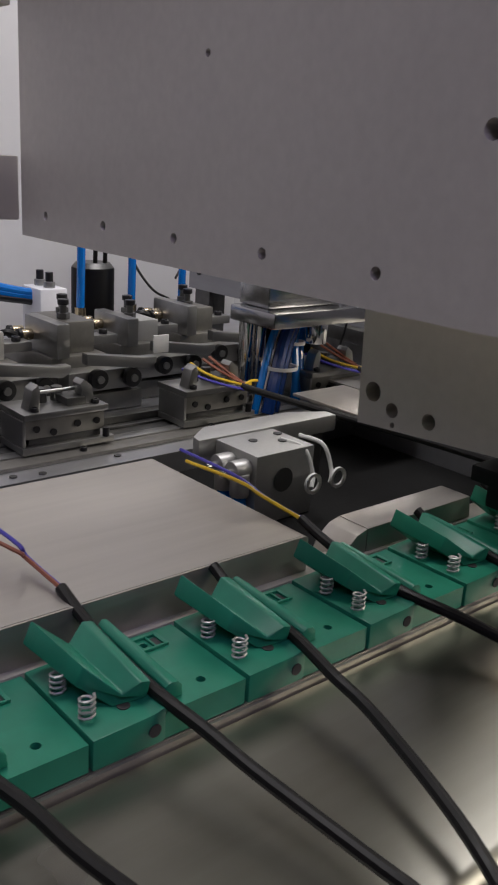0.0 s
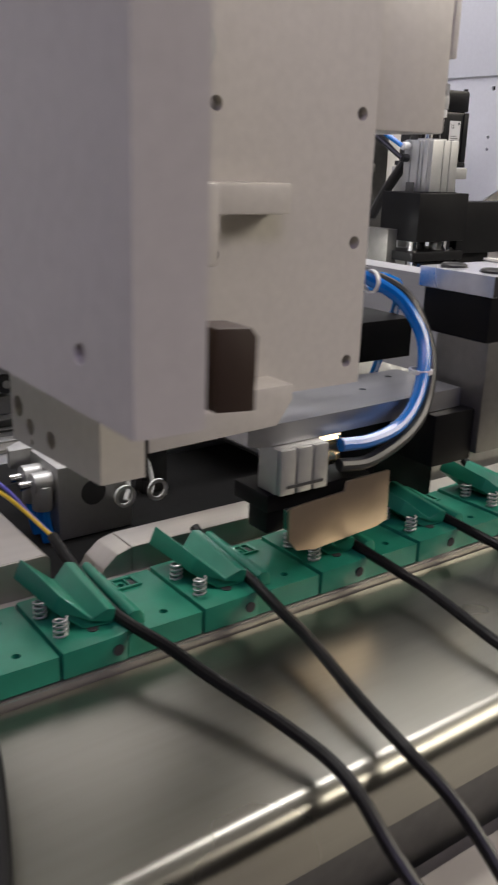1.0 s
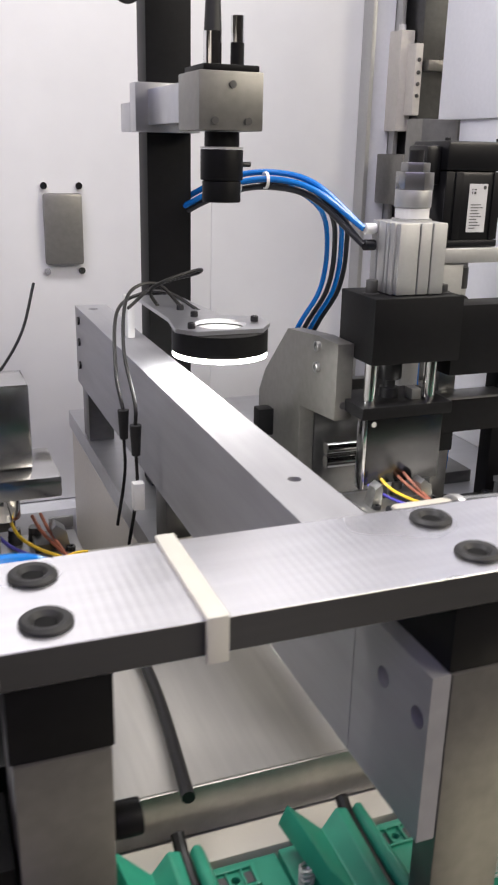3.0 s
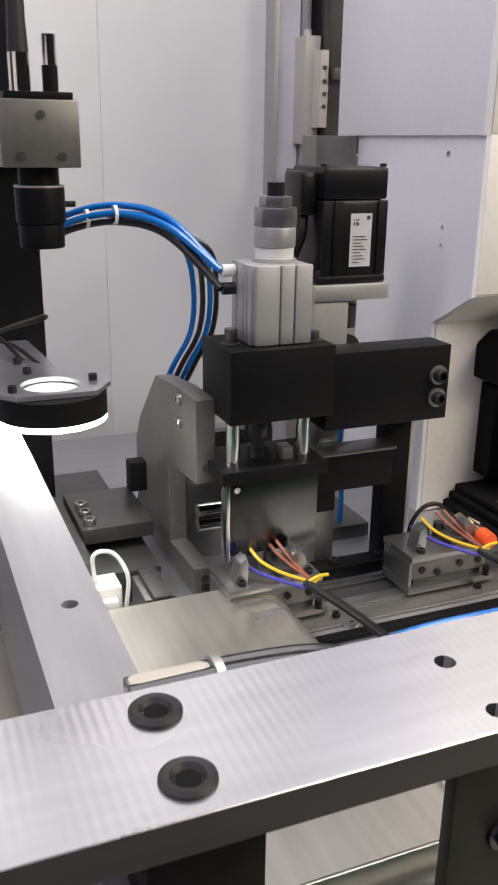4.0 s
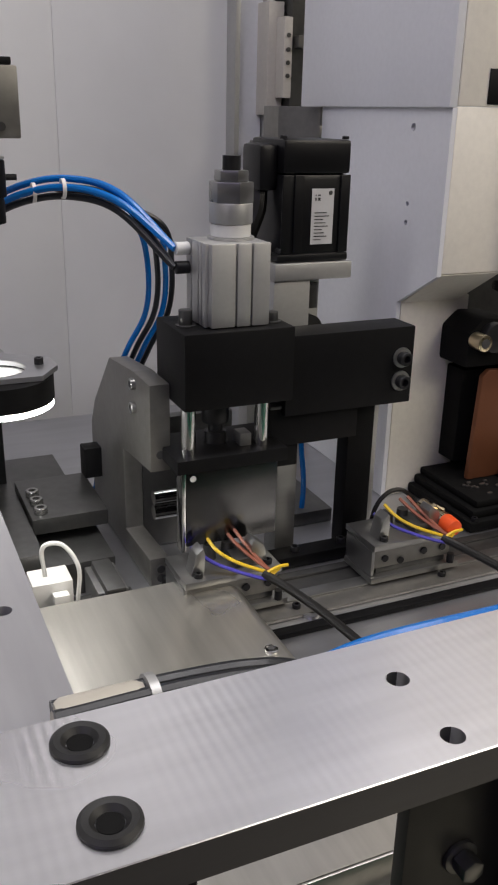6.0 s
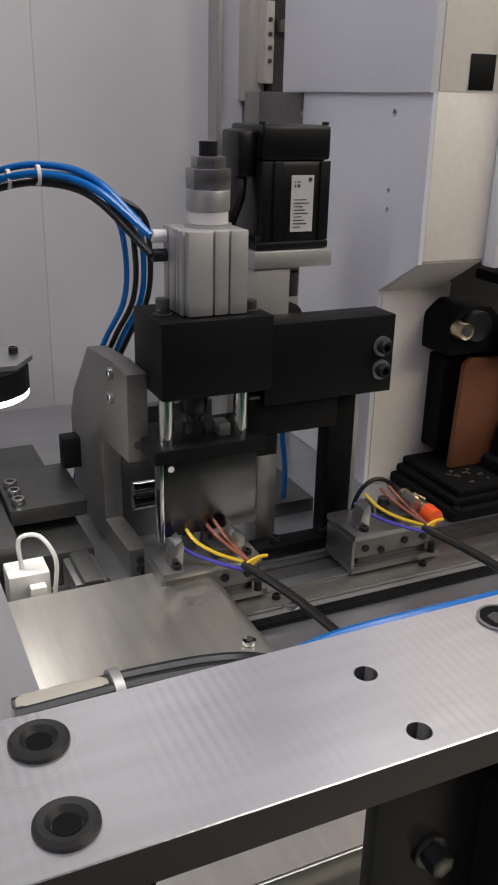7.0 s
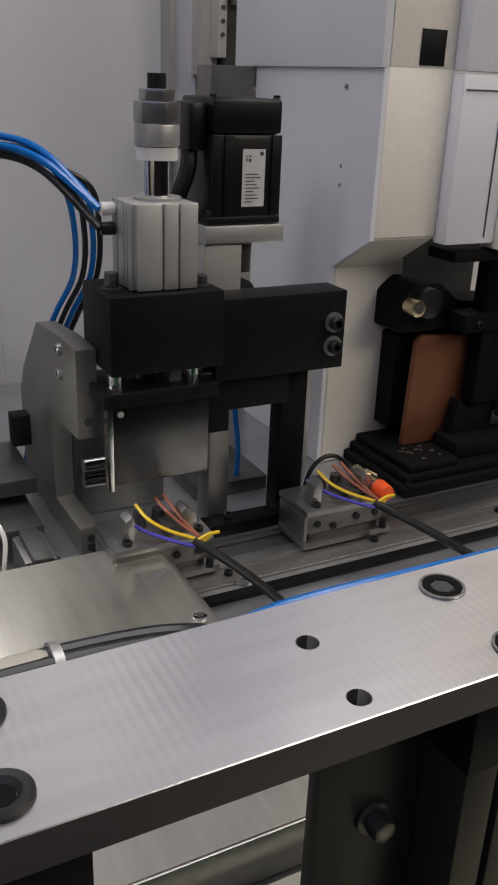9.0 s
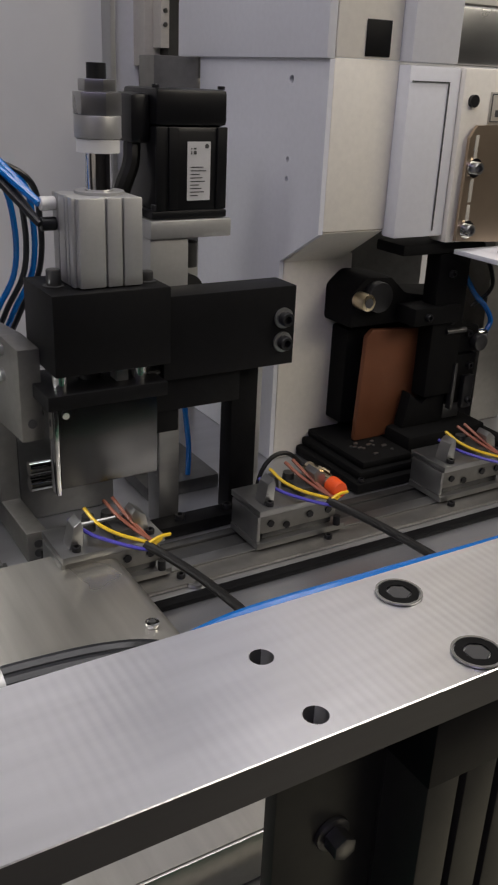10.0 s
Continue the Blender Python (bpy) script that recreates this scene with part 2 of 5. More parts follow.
def socket_screw(parent, x, y, z, r=0.004, h=0.004, axis="z", sign=1, material=None):
    """A cap screw with a hexagon socket; its head starts at the point and goes h along axis."""
    bm = bmesh.new()
    m = Matrix.Translation((x, y, z)) @ TURN[axis] @ Matrix.Diagonal((1, 1, sign, 1))
    cols = []
    prof = [(r, 0, 20), (r, h * 0.85, 20), (r * 0.9, h, 20), (r * 0.55, h, 20), (r * 0.55, h * 0.35, 20)]
    for rad, zz, seg in prof:
        cols.append([bm.verts.new(m @ Vector((rad * math.cos(k * math.tau / seg), rad * math.sin(k * math.tau / seg), zz))) for k in range(seg)])
    for a, b in zip(cols, cols[1:]):
        for k in range(20):
            bm.faces.new((a[k], a[(k + 1) % 20], b[(k + 1) % 20], b[k]))
    bm.faces.new(cols[-1])
    bmesh.ops.recalc_face_normals(bm, faces=bm.faces)
    return part("screw", bm, material or BLACK_OX, parent)


def lathe(bm, c, prof, seg=32):
    """A turned shape round z: prof is a list of (radius, height)."""
    cols = [[bm.verts.new((c[0] + r * math.cos(k * math.tau / seg), c[1] + r * math.sin(k * math.tau / seg), c[2] + z)) for k in range(seg)] for r, z in prof]
    for a, b in zip(cols, cols[1:]):
        for k in range(seg):
            bm.faces.new((a[k], a[(k + 1) % seg], b[(k + 1) % seg], b[k]))
    bmesh.ops.recalc_face_normals(bm, faces=bm.faces)


# ---- setting ----
# room shell out of view; dark walls hold down reflections in the metal
setting("floor", made(box, -3, 4, -3, 2.4, -0.05, 0, 0), FLOOR, "grey epoxy workshop floor")
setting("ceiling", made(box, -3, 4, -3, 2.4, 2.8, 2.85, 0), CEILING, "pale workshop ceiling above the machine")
setting("wall_south", made(box, -3, 4, -3.05, -3, 0, 2.8, 0), ROOM, "plain grey workshop wall behind the aisle")
setting("wall_west", made(box, -3.05, -3, -3, 2.4, 0, 2.8, 0), ROOM, "plain grey workshop side wall")
setting("wall_east", made(box, 4, 4.05, -3, 2.4, 0, 2.8, 0), ROOM, "plain grey workshop end wall")
setting("wall_north", made(box, -3, 4, 2.4, 2.45, 0, 2.8, 0), ROOM, "plain grey workshop rear wall")

WALL_Y = 1.18


def back_enclosure():
    """White sheet panels behind the machine, with seams, an upright channel and a ledge."""
    t = thing("enclosure_wall", "white painted sheet metal enclosure behind the machine", "enclosure", (0, WALL_Y, 0))
    for x0, x1 in ((-1.4, -0.35), (-0.3499, 0.685), (0.6851, 0.965), (0.9651, 1.60), (1.6001, 2.6)):
        part("panel", made(box, x0, x1, 0, 0.02, 0.86, 2.1, 0.0008), WALL, t)
    part("ledge", made(box, -1.4, 2.6, -0.03, 0.02, 0.82, 0.858, 0.002), WHITE_COOL, t)
    part("lower_panel", made(box, -1.4, 2.6, 0.0, 0.02, 0.1, 0.818, 0.002), PAINT, t)
    for x in (1.157, 1.196):
        part("channel", made(box, x, x + 0.006, -0.025, -0.0005, 0.9, 2.0, 0.001), ALU_MATT, t, "grey upright channel strip")
    part("channel", made(box, 1.166, 1.195, -0.012, -0.0005, 0.9, 2.0, 0.001), WHITE_COOL, t)
    hatch = part("cover", made(box, 0.762, 0.806, -0.012, -0.0005, 1.155, 1.235, 0.004), PLATE_GREY, t, "brushed metal socket cover with four screws")
    for x in (0.764, 0.804):
        for z in (1.147, 1.243):
            part("screw", made(cyl, (x, -0.004, z), "y", 0.004, 0.0038, 12), CHROME, hatch)
    part("latch", made(box, 0.745, 0.775, -0.036, -0.03, 0.835, 0.850, 0.002), ALU_MATT, t)


def machine_base():
    t = thing("machine_base", "steel machine base with grey aluminium tooling plate on top", "machine base")
    for x0, x1, y0, y1 in ((-0.9, 2.2, 0.40, 0.74), (-0.9, 0.655, 0.7405, 1.10), (0.772, 2.2, 0.7405, 1.10)):
        part("body", made(box, x0, x1, y0, y1, 0.05, 0.974, 0), PAINT, t)
    for x0, x1, y0, y1 in ((-0.9, 0.30, 0.413, 1.12), (0.30, 0.662, 0.413, 0.434), (0.30, 0.655, 0.634, 1.12), (0.655, 0.662, 0.634, 0.735), (0.662, 0.772, 0.413, 0.735), (0.772, 2.2, 0.413, 1.12)):
        part("top_plate", made(box, x0, x1, y0, y1, 0.975, 0.994, 0), ALU, t, "ground aluminium tooling plate")
    part("frame", made(box, -0.9, 2.2, 0.26, 0.399, 0.05, 0.93, 0.003), PAINT, t)
    part("recess", made(box, 0.3005, 0.6615, 0.4345, 0.6335, 0.9743, 0.9775, 0.0005), DULL, t, "black floor of the sunken bay")
    part("slot_strip", made(box, 0.97, 1.7, 0.636, 0.6440, 0.9942, 0.998, 0.0005), BLACK, t, "black slot strip in the plate")
    ring = part("hole_rim", made(ring_mesh, (1.008, 0.657, 0.9942), "z", 0.0035, 0.0075, 0.0025, 24), STEEL, t)
    part("bore_shade", made(cyl, (1.008, 0.657, 0.9943), "z", 0.0034, 0.0006, 16), BLACK, ring)
    for x, y in ((0.975, 0.672), (0.99, 0.662), (0.335, 0.645), (0.355, 0.641), (0.42, 0.648), (1.21, 0.665)):
        part("screw", made(cyl, (x, y, 0.9943), "z", 0.0028, 0.0008, 14), STEEL_DARK, t)


def work_table():
    t = thing("work_table", "brushed stainless steel cable trough in front of the clips", "table", (0, 0.016, 0.002))
    r0, r1, c = 0.0110, 0.0085, (0.2295, 0.9765)
    arc = [math.radians(90 + 15 * k) for k in range(7)]
    outer = [(c[0] + r0 * math.cos(a), c[1] + r0 * math.sin(a)) for a in arc]
    inner = [(c[0] + r1 * math.cos(a), c[1] + r1 * math.sin(a)) for a in reversed(arc)]
    bm = bmesh.new()
    prism(bm, [(0.3335, 0.9875)] + outer + [(0.2185, 0.958), (0.2210, 0.958)] + inner + [(0.3335, 0.985)], "x", -0.9, 2.2, 0)
    part("top", bm, STAINLESS, t, "stainless sheet bent down along its front edge")
    part("bracket", made(box, -0.9, 2.2, 0.2225, 0.2258, 0.9205, 0.9735, 0.0005), STEEL_DARK, t)
    part("shelf", made(box, -0.9, 2.2, 0.05, 0.2180, 0.915, 0.920, 0.001), CREAM, t, "cream painted lower shelf")
    part("skirt", made(box, -0.9, 2.2, 0.05, 0.06, -0.002, 0.9145, 0.002), PAINT, t)


def clip_rail():
    t = thing("clip_rail", "steel strip rail that carries the green clips", "rail", (0, 0.018, 0))
    part("strip", made(box, -0.9, 2.2, 0.3345, 0.394, 0.9745, 0.9935, 0.0008), STEEL, t)
    part("lip", made(box, -0.9, 2.2, 0.3326, 0.3344, 0.9876, 0.9928, 0.0002), SATIN, t)
    part("guide", made(box, -0.9, 2.2, 0.3975, 0.414, 0.9942, 1.0005, 0.001), CREAM, t, "cream plastic guide strip")


# ---- green cable clips on the conveyor ----
CLIP_PITCH = 0.0736


def spring(bm, x, y, z0, z1, r=0.0034, wire=0.0006, turns=4):
    pts = [(x + r * math.cos(k * math.tau / 8), y + r * math.sin(k * math.tau / 8), z0 + (z1 - z0) * k / (8 * turns)) for k in range(8 * turns + 1)]
    tube(bm, pts, wire, 5, 1)


def loft(bm, front, back, w=0.0008):
    """A solid between two outlines with the same number of corners."""
    lo, hi = [bm.verts.new(p) for p in front], [bm.verts.new(p) for p in back]
    n = len(front)
    fs = [bm.faces.new(lo), bm.faces.new(hi)] + [bm.faces.new((lo[i], lo[(i + 1) % n], hi[(i + 1) % n], hi[i])) for i in range(n)]
    bmesh.ops.recalc_face_normals(bm, faces=fs)
    bevel(bm, list({e for f in fs for e in f.edges}), w)


def cable_clip(x, run, wires, tail):
    """run: how far the cable has wandered along the conveyor at four places in front of the clip."""
    t = thing("cable_clip", "green plastic spring clip holding a black cable", "cable clip", (x, 0.357, 0.9942), "clips on the conveyor")
    Y0, Y1 = -0.0045, 0.049
    bm = bmesh.new()
    plate(bm, rect(-0.0205, 0.0195, Y0, Y1), [(0.004, 0.006, 0.0021), (-0.001, 0.0405, 0.0019)], "z", 0, 0.0118)
    part("base", bm, GREEN, t)
    bm = bmesh.new()
    for x0, x1, y0, y1 in ((-0.0105, -0.0085, 0.035, 0.046), (0.0065, 0.0085, 0.035, 0.046), (-0.0085, 0.0065, 0.0445, 0.046), (-0.0085, 0.0065, 0.035, 0.0362),
                           (-0.0045, -0.0035, 0.0362, 0.0445), (0.0018, 0.0028, 0.0362, 0.0445)):
        box(bm, x0, x1, y0, y1, 0.0119, 0.0132, 0.0003)
    part("rib", bm, GREEN, t)
    # flat dark patches paint the shade of two small recesses
    for x1 in (-0.0065, 0.0047):
        part("pocket_shade", made(box, x1 - 0.0018, x1 + 0.0018, 0.0375, 0.0432, 0.0119, 0.0121, 0), INK_HOLE, t)
    bm = bmesh.new()
    prism(bm, [(-0.0530, 0.0), (-0.0210, 0.0), (-0.0210, 0.0150), (-0.0270, 0.0138), (-0.0528, 0.0132)], "y", Y0 - 0.001, Y1, 0.0008)
    block = part("block", bm, GREEN, t)
    part("bore_shade", made(cyl, (-0.026, Y0 - 0.0014, 0.0065), "y", 0.0028, 0.001, 16), INK_HOLE, block)
    part("pocket_shade", made(cyl, (-0.0330, 0.0060, 0.0137), "z", 0.0026, 0.0004, 14), INK_HOLE, block)
    bm = bmesh.new()
    loft(bm, [(-0.0172, 0.0010, 0.0119), (-0.0085, 0.0010, 0.0119), (-0.0090, 0.0010, 0.0170), (-0.0112, 0.0005, 0.0196), (-0.0148, 0.0005, 0.0200), (-0.0172, 0.0010, 0.0185)],
         [(-0.0172, 0.0520, 0.0119), (-0.0095, 0.0520, 0.0119), (-0.0105, 0.0525, 0.0195), (-0.0125, 0.0530, 0.0232), (-0.0152, 0.0530, 0.0236), (-0.0172, 0.0520, 0.0215)], 0.0010)
    part("wall", bm, GREEN, t)
    bm = bmesh.new()
    loft(bm, [(-0.0370, 0.0075, 0.0140), (-0.0232, 0.0045, 0.0146), (-0.0225, 0.0030, 0.0225), (-0.0268, 0.0030, 0.0235), (-0.0335, 0.0060, 0.0192), (-0.0440, 0.0170, 0.0290), (-0.0472, 0.0180, 0.0212)],
         [(-0.0385, 0.0440, 0.0150), (-0.0232, 0.0460, 0.0150), (-0.0225, 0.0470, 0.0280), (-0.0275, 0.0475, 0.0292), (-0.0350, 0.0450, 0.0225), (-0.0495, 0.0490, 0.0358), (-0.0535, 0.0490, 0.0265)], 0.0009)
    part("jaw", bm, GREEN, t, "green clamping jaw with finger lever")
    for x1, y in ((-0.0480, 0.0075), (-0.0490, 0.0280)):
        part("spring", made(spring, x1, y, 0.0135, 0.0232, 0.0030, 0.00062, 4), ALU_MATT, t, "bright coil spring")
    a, b, c, d = run
    bm = bmesh.new()
    tube(bm, [(-0.0205, tail, 0.0215 + 0.16 * (tail - 0.030)), (-0.0205, 0.5 * tail + 0.020, 0.0196 + 0.08 * (tail - 0.030)), (-0.0202, 0.033, 0.0184), (-0.0200, 0.004, 0.0166), (a * 0.6 - 0.008, -0.025, 0.0132), (a, -0.050, 0.0100), (b, -0.095, 0.0070),
              (c, -0.125, 0.0030), (d, -0.155, -0.010), (d * 1.2 + 0.004, -0.205, -0.040), (d * 1.4 + 0.010, -0.262, -0.0715), (d * 1.5 + 0.02, -0.285, -0.0715)],
         0.0029, 10)
    cable = part("cable", bm, CABLE, t, "black jacketed cable")
    for k, (m, dx, far) in enumerate(wires):
        bm = bmesh.new()
        tube(bm, [(-0.0205 + dx * 0.2, tail - 0.002, 0.0292), (-0.0225 + dx * 0.7, tail + 0.03, 0.0322 + 0.001 * k), (-0.026 + dx * 1.5, tail + 0.5 * far, 0.0380), (-0.030 + dx * 2.4, tail + far, 0.0400 - 0.002 * k)], 0.0011, 6)
        part("wire", bm, m, cable)
    return t


CLIPS = []
rng = random.Random(4)
RUNS = {0: (-0.013, -0.008, -0.003, 0.004), 1: (-0.0265, -0.040, -0.051, -0.060), 2: (-0.006, 0.003, 0.006, 0.004), 3: (-0.0245, -0.034, -0.037, -0.034)}
for k in range(-4, 24):
    s = rng.uniform(-1, 1)
    run = RUNS[k] if k in RUNS else (-0.012 + 0.006 * s, -0.010 + 0.018 * s, -0.006 + 0.024 * s, 0.002 + 0.028 * s + rng.uniform(-0.006, 0.006))
    ends = {0: [(VIOLET, 0.0012, 0.07), (RED_WIRE, -0.0010, 0.05)], 2: [(VIOLET, 0.0012, 0.105), (YELLOW, -0.0015, 0.09)], -2: [(VIOLET, 0.001, 0.08)]}
    CLIPS.append(cable_clip(0.2785 + CLIP_PITCH * k, run, ends.get(k, []), 0.078 if k in ends else (0.056, 0.062, 0.058)[k % 3]))


# ---- stainless covers over the conveyor return ----
def cover_plate(x0, x1, y0, y1, z, label, bolts, m, roll=0.003):
    """A sheet folded down at the front and rolled down at its end with the radius roll."""
    t = thing("cover_plate", label, "cover plate")
    top = [(x1 - roll + roll * math.sin(math.radians(15 * k)), z - roll + roll * math.cos(math.radians(15 * k))) for k in range(7)]
    low = [(x1 - roll + (roll - 0.002) * math.sin(math.radians(90 - 15 * k)), z - roll + (roll - 0.002) * math.cos(math.radians(90 - 15 * k))) for k in range(7)]
    bm = bmesh.new()
    prism(bm, [(x0, z)] + top + [(x1, 0.9945), (x1 - 0.002, 0.9945)] + low + [(x0, z - 0.002)], "y", y0 + 0.0016, y1, 0)
    part("sheet", bm, m, t)
    bm = bmesh.new()
    prism(bm, [(x0, z)] + top + [(x1, 0.9945), (x0, 0.9945)], "y", y0, y0 + 0.0014, 0.0005)
    part("front_flange", bm, m, t)
    for x, y in bolts:
        b = part("bolt", made(cyl, (x, y, z + 0.0002), "z", 0.0042, 0.0028, 18, None, 0.0008), CHROME, t)
        part("socket", made(cyl, (x, y, z + 0.0031), "z", 0.0022, 0.0004, 6), INK_HOLE, b)
    return t


cover_plate(-0.4, 0.397, 0.420, 0.566, 1.021, "satin stainless cover plate folded at the front edge", [], SATIN)
COVER_TWO = cover_plate(0.664, 0.962, 0.439, 0.690, 1.020, "brushed stainless cover plate with domed bolt", [(0.9465, 0.592)], COVER, 0.011)
# lighter metal than the plate's, to paint in the light on this corner
part("tab", made(box, 0.600, 0.6635, 0.560, 0.652, 1.017, 1.0198, 0.0008), SATIN, COVER_TWO)


# ---- first crimping press, its head over the conveyor ----
def press_one():
    t = thing("crimping_press", "beige painted crimping press head with tapped holes", "press", (0.0035, 0.0155, 0.0045))
    holes = [(0.1865 + 0.0590 * k, 1.1705, 0.0024) for k in range(7)] + [(0.265, 1.217, 0.0033), (0.403, 1.244, 0.0016), (0.50, 1.30, 0.0033)]
    bm = bmesh.new()
    plate(bm, rect(0.1635, 0.568, 1.158, 1.40), holes, "x", 0.312, 0.328)
    part("side_panel", bm, PAINT, t, "grey beige side panel with a row of holes")
    part("inner_panel", made(box, 0.3285, 0.332, 0.170, 0.568, 1.16, 1.40, 0.0005), PAINT, t)
    bm = bmesh.new()
    plate(bm, [(0.392, 1.1065), (0.519, 1.1065), (0.519, 1.40), (0.392, 1.40)],
          [(0.5106, 1.118, 0.0030), (0.5106, 1.174, 0.0030), (0.5106, 1.230, 0.0030), (0.4325, 1.230, 0.0030), (0.4325, 1.171, 0.0030), (0.4325, 1.1165, 0.0026), (0.5106, 1.29, 0.0030)], "y", 0.331, 0.343)
    part("front_cover", bm, PAINT, t, "beige front cover plate")
    bm = bmesh.new()
    box(bm, 0.333, 0.5185, 0.3435, 0.355, 1.158, 1.40, 0.0005)
    box(bm, 0.392, 0.5185, 0.3435, 0.355, 1.108, 1.1578, 0.0005)
    part("inner_wall", bm, PAINT, t)
    # ram slot and the stops in it
    bm = bmesh.new()
    box(bm, 0.378, 0.3915, 0.326, 0.343, 1.2005, 1.40, 0.0005)
    part("guide", bm, ALU_MATT, t)
    # black plate paints the shade inside the ram recess
    part("ram_window", made(box, 0.396, 0.4265, 0.3285, 0.3308, 1.2010, 1.234, 0.0005), BLACK, t)
    part("stop", made(box, 0.398, 0.462, 0.318, 0.3305, 1.188, 1.2005, 0.0012), PAINT, t)
    part("stop", made(box, 0.334, 0.3460, 0.198, 0.2095, 1.1850, 1.204, 0.0012), PAINT, t)
    bm = bmesh.new()
    prism(bm, [(0.3240, 1.1600), (0.3340, 1.1592), (0.3342, 1.1750), (0.3325, 1.1770), (0.3240, 1.1775)], "y", 0.1660, 0.1760, 0.0006)
    part("slot", bm, mat("dark_brown_opening", (0.035, 0.018, 0.01), 0.6), t, "dark brown ram pad")
    bm = bmesh.new()
    prism(bm, [(0.372, 1.096), (0.455, 1.0985), (0.463, 1.1095), (0.463, 1.1165), (0.428, 1.1165), (0.426, 1.1095), (0.397, 1.1095), (0.394, 1.118), (0.372, 1.118)], "y", 0.312, 0.3305, 0.0008)
    part("lip", bm, PAINT, t)
    dial = part("dial", made(ring_mesh, (0.415, 0.3300, 1.250), "y", 0.0085, 0.0135, -0.004, 32), ALU_MATT, t, "round aluminium dial")
    part("dial_face", made(cyl, (0.415, 0.3262, 1.250), "y", 0.0080, 0.004, 24), STEEL_DARK, dial)
    # lower foot with three bores
    bm = bmesh.new()
    plate(bm, [(0.268, 1.106), (0.345, 1.101), (0.347, 1.1575), (0.268, 1.1575)], [(0.338, 1.116, 0.0042), (0.327, 1.1105, 0.0032), (0.308, 1.1105, 0.0034), (0.326, 1.1045, 0.0012)], "x", 0.356, 0.3725)
    part("foot", bm, PAINT, t, "grey foot plate with three bores")
    # black sheet added behind the bores to give them their shade
    part("foot_hole_shade", made(box, 0.3730, 0.3745, 0.269, 0.3465, 1.104, 1.157, 0.0003), BLACK, t)
    # side box with the terminal feeder
    bm = bmesh.new()
    box(bm, 0.5200, 0.577, 0.343, 0.40, 1.193, 1.260, 0.002)
    box(bm, 0.5772, 0.5815, 0.343, 0.40, 1.228, 1.256, 0.001)
    moving_box = part("side_box", bm, PAINT, t, "beige sheet metal side box")
    part("rear_housing", made(box, 0.5195, 0.556, 0.40, 0.50, 1.2, 1.40, 0.002), PAINT, t)
    part("slide_cover", made(box, 0.519, 0.5235, 0.345, 0.362, 1.115, 1.1925, 0.0008), STEEL_DARK, t)
    for x, z in ((0.5225, 1.212), (0.5225, 1.195)):
        part("screw", made(cyl, (x, 0.3375, z), "y", 0.0024, 0.0012, 12), INK_HOLE, t)
    for k in range(4):
        x, y = 0.534 + 0.0115 * k, 0.352 + 0.010 * (k % 2)
        part("plug", made(cyl, (x, y, 1.2602), "z", 0.0028, 0.009 + 0.003 * (k % 2), 14, None, 0.0005), CLEAR if k % 2 else TIE, moving_box, "clear plastic plug")
        bm = bmesh.new()
        tube(bm, [(x, y, 1.270), (x + 0.002, y - 0.004, 1.285), (x - 0.008 + 0.004 * k, y, 1.303), (x - 0.020, y + 0.01, 1.325), (0.52, 0.39, 1.40)], 0.0018, 8)
        part("hose", bm, (TIE, BLACK_TUBE, TIE, BLACK_TUBE)[k], moving_box)
    part("elbow", made(tube, [(0.572, 0.352, 1.258), (0.573, 0.352, 1.268), (0.580, 0.352, 1.275), (0.588, 0.354, 1.272), (0.590, 0.356, 1.264), (0.584, 0.358, 1.259)], 0.0013, 8), TIE, moving_box)
    part("underside", made(box, 0.333, 0.391, 0.3555, 0.50, 1.158, 1.163, 0.0005), PAINT, t)
    for ob in t.children:
        if ob.name.split(".")[0] not in ("side_panel", "inner_panel", "foot", "foot_hole_shade", "foot_nib"):
            ob.location.x += 0.008
    # back edge block behind the panel
    part("back_block", made(box, 0.20, 0.3115, 0.570, 0.60, 1.166, 1.20, 0.001), CREAM, t)
    part("back_block", made(box, 0.20, 0.3115, 0.575, 0.60, 1.275, 1.32, 0.001), CREAM, t)
    return moving_box


